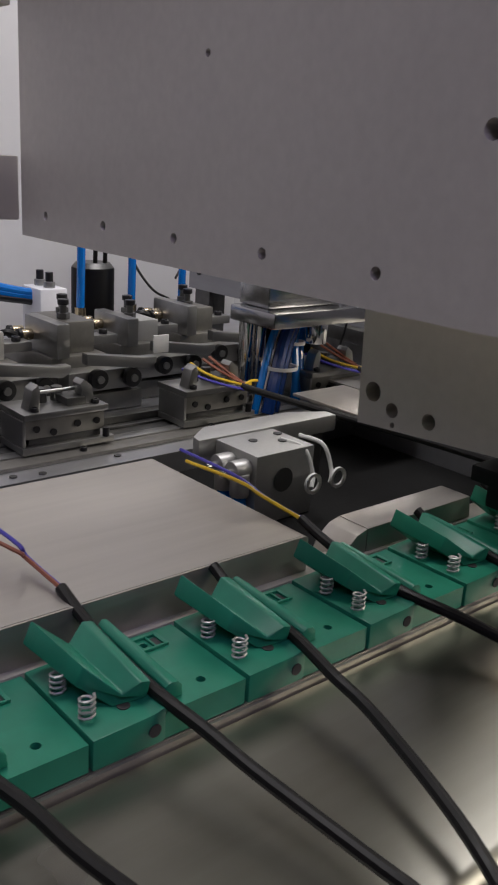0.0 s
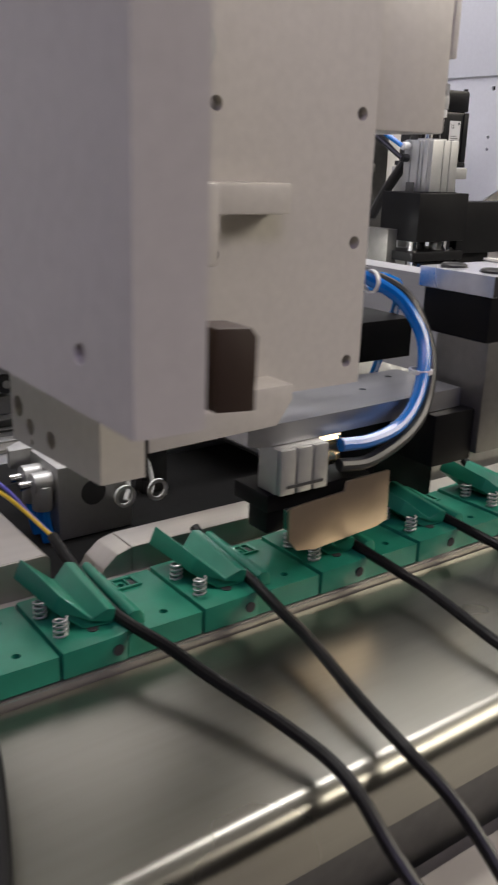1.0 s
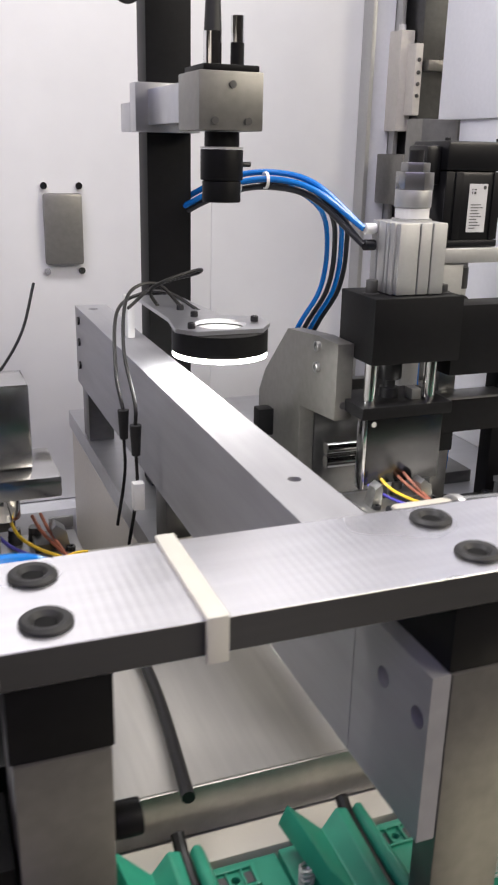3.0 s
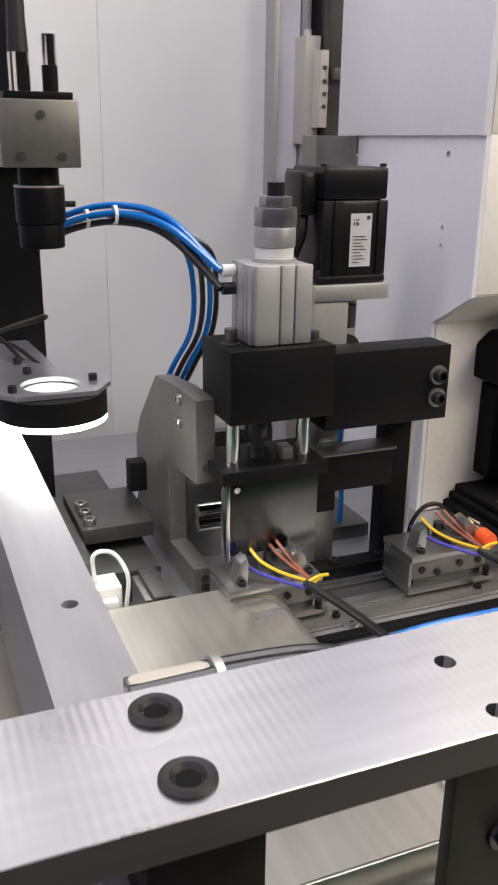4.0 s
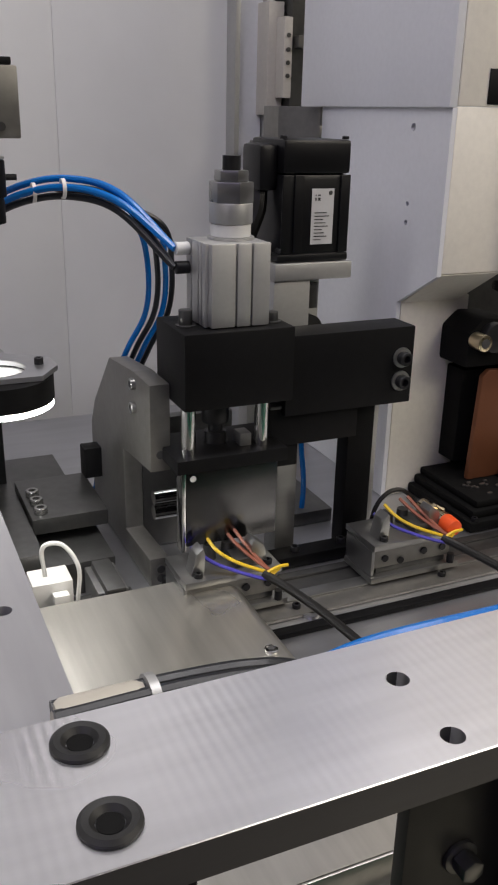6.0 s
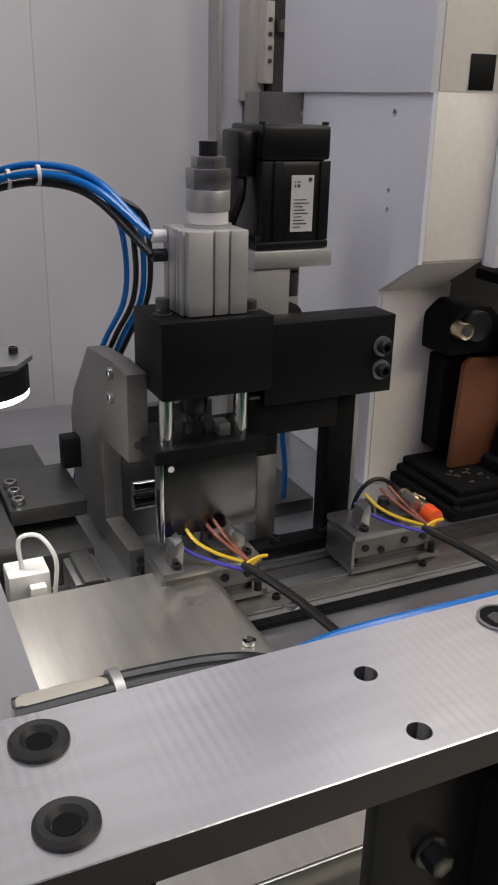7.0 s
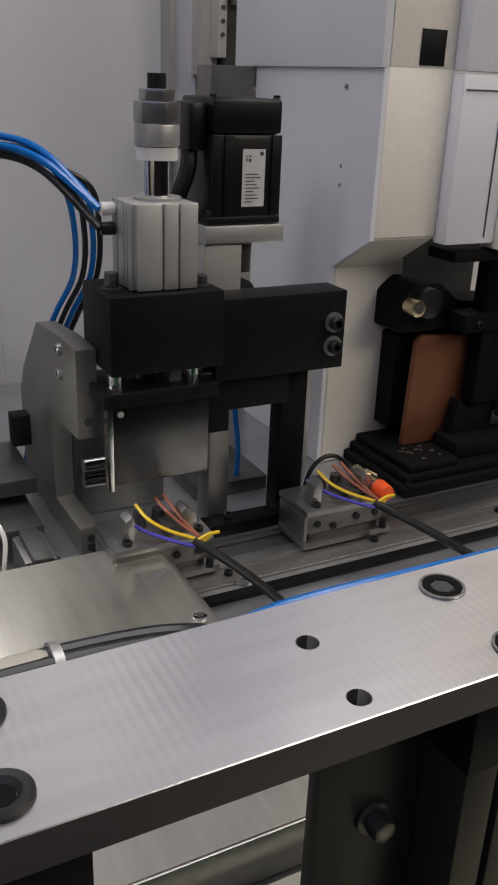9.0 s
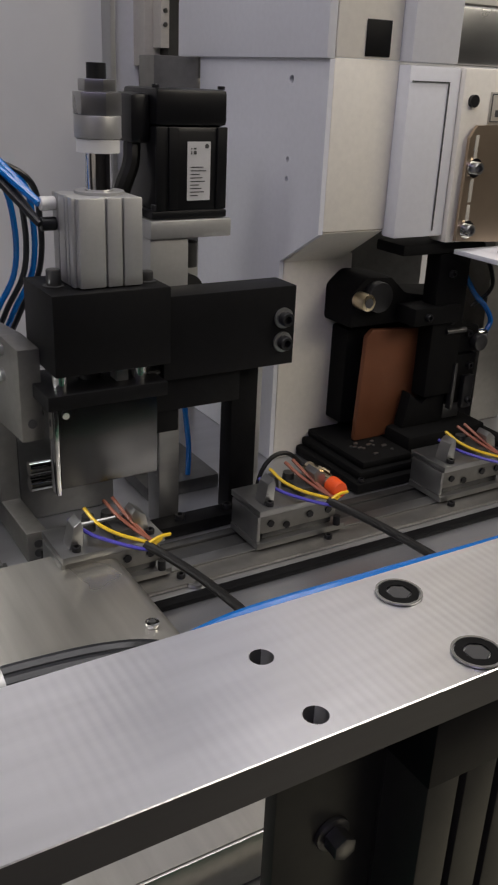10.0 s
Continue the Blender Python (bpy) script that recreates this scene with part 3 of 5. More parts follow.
# ---- gripper below the first press ----
def gripper_unit():
    t = thing("cable_gripper", "aluminium pneumatic gripper with bronze shield", "gripper", (0.008, 0.012, 0.0005))
    bm = bmesh.new()
    plate(bm, [(0.468, 0.350), (0.476, 0.345), (0.490, 0.345), (0.619, 0.350), (0.619, 0.402), (0.50, 0.402), (0.468, 0.372)], [(0.487, 0.358, 0.004), (0.565, 0.375, 0.0022), (0.595, 0.362, 0.0022), (0.60, 0.39, 0.0022)], "z", 1.081, 1.092)
    part("arm_plate", bm, ALU, t, "aluminium arm plate")
    bm = bmesh.new()
    box(bm, 0.4790, 0.5100, 0.3400, 0.3560, 1.0565, 1.0806, 0.0015)
    for k in range(3):
        box(bm, 0.4795 + 0.0104 * k, 0.4888 + 0.0104 * k, 0.3375, 0.3402, 1.0568, 1.0804, 0.0012)
    body = part("cylinder_body", bm, ALU_MATT, t)
    part("mark", made(box, 0.483, 0.506, 0.3368, 0.3374, 1.0605, 1.062, 0), INK_HOLE, body)
    bm = bmesh.new()
    box(bm, 0.476, 0.545, 0.343, 0.372, 1.047, 1.0562, 0.001)
    box(bm, 0.478, 0.490, 0.346, 0.362, 1.034, 1.0468, 0.002)
    part("jaw_carrier", bm, BLACK, t)
    bm = bmesh.new()
    prism(bm, [(0.484, 1.0495), (0.486, 1.0505), (0.520, 1.0525), (0.522, 1.0575), (0.5515, 1.0585), (0.5525, 1.030), (0.545, 1.0275), (0.503, 1.0245), (0.490, 1.0265), (0.4845, 1.033)], "y", 0.3352, 0.3372, 0.0006)
    part("shield", bm, TAN, t, "bronze coloured metal shield")
    for z in (1.067, 1.078):
        f = part("fitting", made(cyl, (0.5105, 0.350, z), "x", 0.0042, 0.012, 6), BRASS, t, "nickel brass air fitting")
        part("collar", made(cyl, (0.5212, 0.350, z), "x", 0.0036, 0.004, 16), BRASS, f)
    part("foot", made(box, 0.595, 0.648, 0.3905, 0.425, 0.994, 1.0805, 0.001), BLACK, t, "black support block")
    part("side_block", made(box, 0.592, 0.6245, 0.3425, 0.378, 1.050, 1.0805, 0.001), BLACK, t)
    part("bed", made(box, 0.50, 0.654, 0.425, 0.47, 1.092, 1.118, 0.001), BLACK, t)


# ---- bar frame carried on two posts ----
def bar_frame():
    t = thing("support_bar", "milled aluminium bar carried on black spacers and steel posts", "support bar")
    bm = bmesh.new()
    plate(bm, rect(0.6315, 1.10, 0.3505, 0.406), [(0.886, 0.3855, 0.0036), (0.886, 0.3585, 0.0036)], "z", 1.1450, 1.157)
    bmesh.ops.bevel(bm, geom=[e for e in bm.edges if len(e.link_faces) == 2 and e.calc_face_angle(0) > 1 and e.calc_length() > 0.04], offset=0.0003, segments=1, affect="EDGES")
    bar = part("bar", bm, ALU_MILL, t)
    # only the front face takes the dark copy, which paints in its shade
    bar.data.materials.append(BAR_SHADE)
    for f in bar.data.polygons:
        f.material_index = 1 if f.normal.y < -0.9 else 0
    for x in (0.6465, 0.7925):
        for y in (0.3935, 0.3635):
            g = part("grommet", made(lathe, (x, y, 1.1571), [(0.0080, 0.0), (0.0079, 0.0010), (0.0068, 0.0019), (0.0050, 0.0016), (0.0036, 0.0002)]), RUBBER, t, "black screw washer")
            part("bore_shade", made(cyl, (x, y, 1.1571), "z", 0.0035, 0.0003, 20), DULL, g)
    for y in (0.3935, 0.3585):
        g = part("washer", made(ring_mesh, (0.942, y, 1.1572), "z", 0.0068, 0.0076, 0.0006, 32), STEEL, t, "bright countersunk screw")
        part("socket", made(ring_mesh, (0.942, y, 1.1573), "z", 0.0040, 0.0065, 0.0004, 24), DULL, g)
        part("bore_shade", made(cyl, (0.942, y, 1.1572), "z", 0.0038, 0.0003, 6), INK_HOLE, g)
    # dark plugs in the through holes, painting in the shade of their depth
    for y in (0.3855, 0.3585):
        part("bore_shade", made(cyl, (0.886, y, 1.1452), "z", 0.00355, 0.006, 18), INK_HOLE, t)
    bm = bmesh.new()
    box(bm, 0.690, 0.697, 0.3485, 0.408, 1.1573, 1.159, 0.0005)
    box(bm, 0.690, 0.697, 0.3480, 0.3500, 1.1435, 1.1590, 0.0005)
    part("strap", bm, STRAP, t, "cream nylon cable strap")
    for x0, x1 in ((0.6335, 0.662), (0.779, 0.809), (0.925, 0.985)):
        part("spacer", made(box, x0 - 0.001, x1 + 0.001, 0.352, 0.402, 1.1195, 1.1448, 0.0006), BLACK, t, "black spacer block")
    post = part("post", made(box, 0.6335, 0.662, 0.3512, 0.390, 1.054, 1.1192, 0.0006), PLATE_GREY, t)
    part("knob", made(cyl, (0.6625, 0.3575, 1.087), "x", 0.0058, 0.009, 20, None, 0.001), BLACK, post)
    post = part("post", made(box, 0.779, 0.809, 0.3512, 0.365, 1.0005, 1.1192, 0.0006), PLATE_GREY, t)
    bm = bmesh.new()
    plate(bm, [(0.3515, 1.050), (0.4063, 1.050), (0.4063, 1.1192), (0.3515, 1.1192)], [(0.383, 1.100, 0.0042), (0.3585, 1.099, 0.0042)], "x", 0.7712, 0.7785)
    part("web_plate", bm, BEAM, t, "aluminium web plate with two bores")
    # finned post at the far end
    post = part("post", made(box, 0.925, 0.985, 0.3725, 0.40, 0.996, 1.1192, 0.001), OLIVE, t, "dark finned end post")
    for k in range(4):
        part("fin", made(box, 0.925 + 0.0155 * k, 0.9375 + 0.0155 * k, 0.353, 0.3722, 1.02, 1.1192, 0.001), OLIVE, post)
    part("brace", made(box, 0.885, 0.924, 0.372, 0.378, 1.0005, 1.1448, 0.0006), OLIVE, t)
    k = part("knob", made(cyl, (0.906, 0.3718, 1.094), "y", 0.0062, -0.0016, 20, None, 0.0004), STEEL_DARK, t, "dull hex bolt with washer")
    part("bolt", made(cyl, (0.906, 0.3700, 1.094), "y", 0.0043, -0.006, 6, None, 0.0005), STEEL_DARK, k)


def cross_beam():
    t = thing("cross_beam", "deep grey aluminium beam under the ring lamp", "beam")
    bm = bmesh.new()
    plate(bm, rect(0.7710, 0.8030, 0.4065, 1.04), [(0.7895, 0.5120, 0.0036), (0.7850, 1.015, 0.005)], "z", 1.050, 1.130)
    part("beam", bm, BEAM, t)
    for y in (0.700, 1.000):
        part("leg", made(box, 0.774, 0.800, y, y + 0.03, 0.9945, 1.0498, 0.0008), STEEL_DARK, t)
    for z in (1.118, 1.096, 1.072):
        part("screw", made(cyl, (0.7708, 1.018, z), "x", 0.004, -0.002, 16), BLACK_OX, t)
    part("tape", made(box, 0.786, 0.7925, 0.865, 0.881, 1.1302, 1.166, 0.001), TIE, t, "white paper tag with green print")


def ring_lamp():
    t = thing("ring_lamp", "black ring lamp glowing white on its lower face", "lamp", (0.8205, 0.721, 1.1500))
    part("housing", made(ring_mesh, (0, 0, 0), "z", 0.0190, 0.0345, 0.0150, 48), BLACK, t)
    part("diffuser", made(ring_mesh, (0, 0, -0.0034), "z", 0.0200, 0.0340, 0.0032, 48), RING, t, "glowing white diffuser")
    part("inner_cone", made(ring_mesh, (0, 0, 0.0005), "z", 0.0168, 0.0188, 0.0140, 40), TIE, t, "white inner sleeve")
    bm = bmesh.new()
    plate(bm, [(-0.036, -0.010), (-0.024, -0.024), (0.024, -0.024), (0.037, -0.004), (0.037, 0.016), (0.012, 0.034), (0.005, 0.134), (-0.030, 0.134), (-0.030, 0.03)], [(0, 0, 0.0188)], "z", 0.0154, 0.0184)
    part("bracket", bm, ALU, t, "aluminium lamp bracket")
    for x, y in ((-0.025, -0.012), (0.027, 0.002), (-0.01, 0.030), (-0.012, 0.06)):
        socket_screw(t, x, y, 0.0186, 0.0028, 0.004)


def camera_post():
    t = thing("camera_post", "tall black anodised post behind the ring lamp", "post")
    part("post", made(box, 0.8035, 0.8405, 0.857, 0.885, 0.9945, 1.85, 0.001), BLACK, t)
    part("clamp", made(box, 0.790, 0.8425, 0.838, 0.8565, 1.298, 1.334, 0.001), ALU, t)
    part("clamp", made(box, 0.790, 0.8032, 0.8568, 0.889, 1.298, 1.320, 0.001), ALU, t)
    part("clamp_bar", made(box, 0.800, 0.822, 0.752, 0.8378, 1.303, 1.329, 0.001), ALU, t)
    c = thing("inspection_camera", "grey block camera with black lens on the post", "camera", (0.0035, 0.034, 0))
    part("body", made(box, 0.7955, 0.8395, 0.670, 0.7175, 1.298, 1.334, 0.0012), PLATE_GREY, c)
    for x, z in ((0.818, 1.326), (0.806, 1.304), (0.829, 1.304)):
        part("screw", made(cyl, (x, 0.6698, z), "y", 0.0024, -0.0012, 14), STEEL_DARK, c)
    lens = part("lens", made(cyl, (0.818, 0.690, 1.2975), "z", 0.0118, -0.010, 28), BLACK, c)
    part("focus_ring", made(cyl, (0.818, 0.690, 1.2865), "z", 0.0145, -0.020, 28, None, 0.001), BLACK, lens)
    part("iris_ring", made(cyl, (0.818, 0.690, 1.2662), "z", 0.0132, -0.014, 28, None, 0.001), BLACK, lens)
    part("band", made(cyl, (0.818, 0.690, 1.2880), "z", 0.0146, -0.0012, 28), ALU_MATT, lens)
    part("thumb_screw", made(cyl, (0.8326, 0.690, 1.277), "x", 0.0018, 0.006, 10), BLACK_OX, lens)
    part("top_plate", made(box, 0.799, 0.837, 0.672, 0.714, 1.3342, 1.338, 0.0006), BLACK, c)
    part("plug", made(cyl, (0.811, 0.690, 1.3385), "z", 0.006, 0.020, 18), CHROME, c, "bright threaded cable plug")
    part("boot", made(cyl, (0.811, 0.690, 1.3586), "z", 0.0058, 0.04, 18, 0.004), RUBBER, c)
    part("plug", made(cyl, (0.828, 0.690, 1.3385), "z", 0.0045, 0.014, 16), BLACK, c)
    part("plug", made(cyl, (0.828, 0.690, 1.3527), "z", 0.0042, 0.016, 16), CHROME, c)
    bm = bmesh.new()
    tube(bm, [(0.811, 0.690, 1.3986), (0.811, 0.692, 1.46), (0.80, 0.70, 1.55), (0.795, 0.715, 1.7)], 0.0035, 8)
    part("cable", bm, CABLE, c)
    bm = bmesh.new()
    tube(bm, [(0.806, 0.80, 1.415), (0.785, 0.80, 1.390), (0.772, 0.80, 1.396), (0.776, 0.80, 1.42), (0.800, 0.81, 1.45)], 0.003, 8)
    part("loose_loop", bm, CABLE, c)


def lamp_cables():
    t = thing("lamp_cable", "black lamp cables looped on the beam with plugs", "cable")
    runs = ([(0.825, 0.775, 1.166), (0.806, 0.805, 1.178), (0.785, 0.815, 1.176), (0.762, 0.795, 1.166), (0.7515, 0.755, 1.130), (0.7525, 0.738, 1.105)],
            [(0.815, 0.790, 1.166), (0.795, 0.800, 1.186), (0.770, 0.790, 1.180), (0.7555, 0.745, 1.150), (0.7535, 0.705, 1.120), (0.7525, 0.700, 1.105)],
            [(0.80, 0.805, 1.164), (0.790, 0.800, 1.180), (0.800, 0.790, 1.190), (0.829, 0.800, 1.196), (0.832, 0.815, 1.191), (0.80, 0.820, 1.182), (0.772, 0.80, 1.168)])
    for r in runs:
        part("lead", made(tube, r, 0.0014, 8), CABLE, t)
    for y, z in ((0.738, 1.105), (0.700, 1.105)):
        p = part("plug", made(cyl, (0.7525, y, z), "z", 0.0042, -0.022, 14, 0.003), RUBBER, t)
        part("wire", made(tube, [(0.7525, y, z - 0.022), (0.7525, y, z - 0.05), (0.748, y + 0.01, z - 0.095)], 0.0013, 6), CABLE, p)
    part("connector", made(box, 0.748, 0.756, 0.69, 0.698, 1.045, 1.065, 0.001), TIE, t, "white cable connector")


back_enclosure()
machine_base()
work_table()
clip_rail()
SIDE_BOX = press_one()
gripper_unit()
bar_frame()
cross_beam()
ring_lamp()
camera_post()
lamp_cables()


# ---- insertion press with pneumatic cylinder ----
def insertion_press():
    t = thing("pneumatic_press", "black pneumatic press frame with grey side bracket", "press")
    # side bracket, a deep plate with a C cut-out
    bm = bmesh.new()
    prism(bm, [(0.727, 0.9945), (0.886, 0.9945), (0.886, 1.07), (0.872, 1.093), (0.822, 1.141), (0.760, 1.147), (0.724, 1.147),
               (0.724, 1.086), (0.790, 1.080), (0.790, 1.014), (0.730, 1.017)], "x", 0.917, 0.9312, 0.0010)
    bracket = part("side_bracket", bm, PLATE_GREY, t, "grey phosphated steel side bracket")
    for y, z in ((0.757, 1.139), (0.757, 1.122)):
        socket_screw(bracket, 0.9168, y, z, 0.0042, 0.0035, "x", -1, STEEL)
    for y, z in ((0.742, 1.010), (0.742, 1.003), (0.742, 1.098)):
        part("screw", made(cyl, (0.924, 0.7238 if z > 1.05 else 0.7268, z), "y", 0.003, -0.0006, 14), INK_HOLE, bracket)
    block = part("block", made(box, 0.9315, 1.0075, 0.696, 0.752, 1.1355, 1.1855, 0.0012), BLACK, t)
    for x, y in ((0.9415, 0.722), (0.9995, 0.716)):
        part("counterbore_shade", made(cyl, (x, y, 1.1856), "z", 0.0065, 0.0005, 24), INK_HOLE, block)
        part("screw", made(cyl, (x, y, 1.1858), "z", 0.0045, 0.010 if x < 0.95 else 0.006, 20, None, 0.0006), STEEL_DARK, block)
    arm = part("arm", made(box, 1.0078, 1.1085, 0.7075, 0.735, 1.120, 1.176, 0.0010), BLACK, t, "black arm plate with two bolts")
    for z in (1.154, 1.137):
        w = part("washer", made(cyl, (1.0985, 0.7073, z), "y", 0.0072, -0.0016, 24), STEEL, arm)
        socket_screw(w, 1.0985, 0.7055, z, 0.0050, 0.0055, "y", -1)
    part("column", made(box, 1.076, 1.098, 0.7355, 0.752, 0.9945, 1.1225, 0.0010), BLACK, t, "black upright column")
    part("column_side", made(box, 1.0982, 1.1030, 0.738, 0.775, 0.9945, 1.1195, 0.0005), ALU_MATT, t)
    part("inner_column", made(box, 1.018, 1.034, 0.7365, 0.756, 0.9945, 1.119, 0.0006), STEEL, t, "ground steel guide column")
    part("back_plate", made(box, 0.9315, 1.004, 0.79, 0.80, 0.9945, 1.10, 0.0008), STEEL_DARK, t)
    for z in (1.048, 1.036):
        part("guide_rod", made(cyl, (0.9315, 0.765, z), "x", 0.0055, 0.07, 18), CHROME, t)
    part("tube", made(tube, [(1.068, 0.79, 0.9960), (1.069, 0.79, 1.03), (1.066, 0.792, 1.07), (1.068, 0.79, 1.12)], 0.0022, 8), BLUE, t)
    part("floor_rail", made(box, 0.925, 1.10, 0.718, 0.735, 0.9945, 1.004, 0.0006), BLACK, t)
    for k in range(3):
        socket_screw(t, 0.99 + 0.04 * k, 0.7265, 1.0042, 0.0036, 0.004)
    cyl_t = thing("air_cylinder", "square matt aluminium compact air cylinder", "air cylinder")
    bm = bmesh.new()
    box(bm, 0.9515, 0.9920, 0.7060, 0.742, 1.1862, 1.2385, 0.002)
    body = part("body", bm, ALU_MATT, cyl_t)
    for x0, x1 in ((0.9520, 0.9685), (0.9695, 0.9790), (0.9800, 0.9920)):
        part("rib", made(box, x0, x1, 0.7035, 0.7062, 1.1862, 1.2385, 0.0012), ALU_MATT, body)
    for y0, y1 in ((0.7075, 0.7135), (0.7150, 0.7190), (0.7205, 0.7310), (0.7325, 0.7415)):
        part("rib", made(box, 0.9492, 0.9517, y0, y1, 1.1862, 1.2385, 0.0010), ALU_MATT, body)
    part("gland", made(ring_mesh, (0.9735, 0.7255, 1.2387), "z", 0.0085, 0.0150, 0.0015, 32), ALU_MATT, cyl_t)
    for z, m in ((1.232, TIE), (1.220, BLACK_OX)):
        part("fitting", made(cyl, (0.9490, 0.736, z), "x", 0.0042, -0.009, 16, None, 0.0006), m, cyl_t, "push-in air fitting")


def press_slide():
    """What the cylinder lifts: rod, nuts, guide posts, guide plate and ram."""
    t = thing("press_slide", "sliding ram with chrome guide posts and steel nuts", "press slide", (0.9625, 0.726, 1.10))
    part("rod", made(cyl, (0.0110, -0.0005, 0.10), "z", 0.0080, 0.06, 24), CHROME, t)
    part("collar", made(cyl, (0.0110, -0.0005, 0.1405), "z", 0.0128, 0.0075, 28), TIE, t, "white plastic collar")
    nut = part("nut", made(cyl, (0.0110, -0.0005, 0.1484), "z", 0.0138, 0.0125, 28, None, 0.0006), ALU_MATT, t)
    part("hex", made(cyl, (0.0110, -0.0005, 0.1610), "z", 0.0142, 0.0125, 6, None, 0.0006), STEEL, nut)
    part("lock_nut", made(cyl, (0.0110, -0.0005, 0.1738), "z", 0.0108, 0.0065, 6, None, 0.0005), STEEL, nut)
    part("stud", made(cyl, (0.0110, -0.0005, 0.1804), "z", 0.0058, 0.0085, 18), BLACK_OX, nut)
    part("guide_plate", made(box, -0.037, 0.042, -0.032, 0.022, -0.006, 0.0035, 0.0010), BLACK, t)
    for x in (-0.0245, 0.028):
        part("guide_post", made(cyl, (x, -0.018, 0.0036), "z", 0.0050, 0.060, 20), CHROME, t, "polished chrome guide post")
    ram = part("ram", made(box, -0.030, 0.036, -0.029, -0.018, -0.060, -0.0063, 0.0008), RAM, t, "lapped steel ram plate")
    part("edge_strip", made(box, -0.0330, -0.0303, -0.029, -0.018, -0.064, -0.0063, 0.0004), CHROME, ram)
    part("pin", made(cyl, (-0.0260, -0.0292, -0.0100), "y", 0.0022, -0.002, 12), CHROME, ram)
    bm = bmesh.new()
    cyl(bm, (0, -0.004, 0.0036), "z", 0.0075, 0.008, 20)
    cyl(bm, (0, -0.004, 0.0118), "z", 0.0050, 0.006, 20)
    cyl(bm, (0, -0.004, 0.0180), "z", 0.0095, 0.016, 24, None, 0.002)
    part("coupling", bm, BLACK_OX, t)
    part("clamp", made(box, 0.012, 0.020, -0.02, -0.008, 0.0036, 0.0125, 0.0006), STEEL, t)
    return t


def rear_slide():
    """The pusher behind the ram that goes up and down on its own."""
    t = thing("rear_pusher", "black pusher bar between the press columns", "pusher", (1.035, 0.72, 1.11))
    part("bar", made(box, -0.036, 0.0345, -0.006, 0.0145, -0.014, 0.014, 0.0008), BLACK, t)
    part("top_strip", made(box, -0.036, 0.036, -0.008, 0.0148, 0.0143, 0.0165, 0.0004), STEEL_DARK, t)
    part("finger", made(box, -0.036, -0.012, -0.004, 0.010, -0.030, -0.0143, 0.0006), BLACK, t)
    return t


def servo_motor():
    t = thing("servo_motor", "black servo motor with silver label on aluminium flange", "motor", (1.062, 0.810, 1.2115))
    bm = bmesh.new()
    box(bm, -0.025, 0.029, -0.028, 0.028, 0.0002, 0.062, 0.004)
    part("body", bm, MOTOR, t)
    part("encoder_cap", made(box, -0.0250, 0.0294, -0.0284, 0.0284, 0.0620, 0.0855, 0.003), MOTOR, t)
    part("foot_flange", made(box, -0.0290, 0.030, -0.030, 0.030, 0.0002, 0.006, 0.0015), MOTOR, t)
    bm = bmesh.new()
    box(bm, -0.040, -0.0248, -0.020, 0.012, 0.050, 0.082, 0.004)
    part("connector", bm, MOTOR, t)
    bm = bmesh.new()
    tube(bm, [(-0.034, -0.008, 0.050), (-0.036, -0.010, 0.036), (-0.042, -0.008, 0.018), (-0.040, 0.005, 0.0), (-0.04, 0.03, -0.03), (-0.03, 0.06, -0.06)], 0.0062, 10)
    part("cable", bm, CABLE, t)
    for x0, x1 in ((-0.0255, -0.0185), (-0.0160, -0.0085), (0.0215, 0.0295)):
        part("rib", made(box, x0, x1, -0.0294, -0.0278, 0.0062, 0.0615, 0.0007), MOTOR, t)
    for x in (-0.0235, 0.0265):
        socket_screw(t, x, -0.0235, 0.0857, 0.0026, 0.0022)
    for x, y in ((-0.024, -0.0255), (0.0255, -0.0255)):
        socket_screw(t, x, y, 0.0062, 0.0036, 0.004)
    lab = part("label", made(box, -0.0015, 0.0165, -0.0288, -0.0283, 0.0125, 0.0520, 0), LABEL, t, "silver rating label with fine print")
    bm = bmesh.new()
    for k in range(9):
        box(bm, 0.0008, 0.0008 + (0.006 + 0.007 * ((k * 37) % 10) / 10), -0.02905, -0.0289, 0.0155 + 0.0024 * k, 0.0162 + 0.0024 * k, 0)
    for i in range(5):
        for j in range(5):
            if (i * 3 + j * 5 + i * j) % 3:
                box(bm, 0.0010 + 0.0011 * i, 0.0020 + 0.0011 * i, -0.02905, -0.0289, 0.0425 + 0.0011 * j, 0.0435 + 0.0011 * j, 0)
    cyl(bm, (0.0135, -0.0289, 0.0490), "y", 0.0016, -0.0002, 14)
    part("print", bm, INK_HOLE, lab)
    m = thing("motor_mount", "aluminium motor flange on a slotted stand", "mount", (1.062, 0.810, 0))
    part("flange", made(box, -0.031, 0.033, -0.032, 0.032, 1.1985, 1.2112, 0.0010), ALU_MATT, m)
    part("stand", made(box, -0.030, 0.0, -0.029, 0.028, 1.13, 1.1983, 0.001), ALU_MATT, m)
    part("stand", made(box, 0.0, 0.018, -0.010, 0.028, 1.13, 1.1983, 0.001), ALU_MATT, m)
    part("stand", made(box, -0.032, -0.012, 0.010, 0.028, 1.0062, 1.1298, 0.001), ALU_MATT, m)
    part("coupling", made(cyl, (0.006, -0.016, 1.175), "z", 0.007, 0.018, 18), STEEL_DARK, m)
    part("belt", made(cyl, (0.004, -0.022, 1.158), "y", 0.012, 0.012, 24), RUBBER, m)
    part("base", made(box, -0.034, 0.030, -0.030, 0.050, 0.9943, 1.006, 0.001), STEEL_DARK, m)


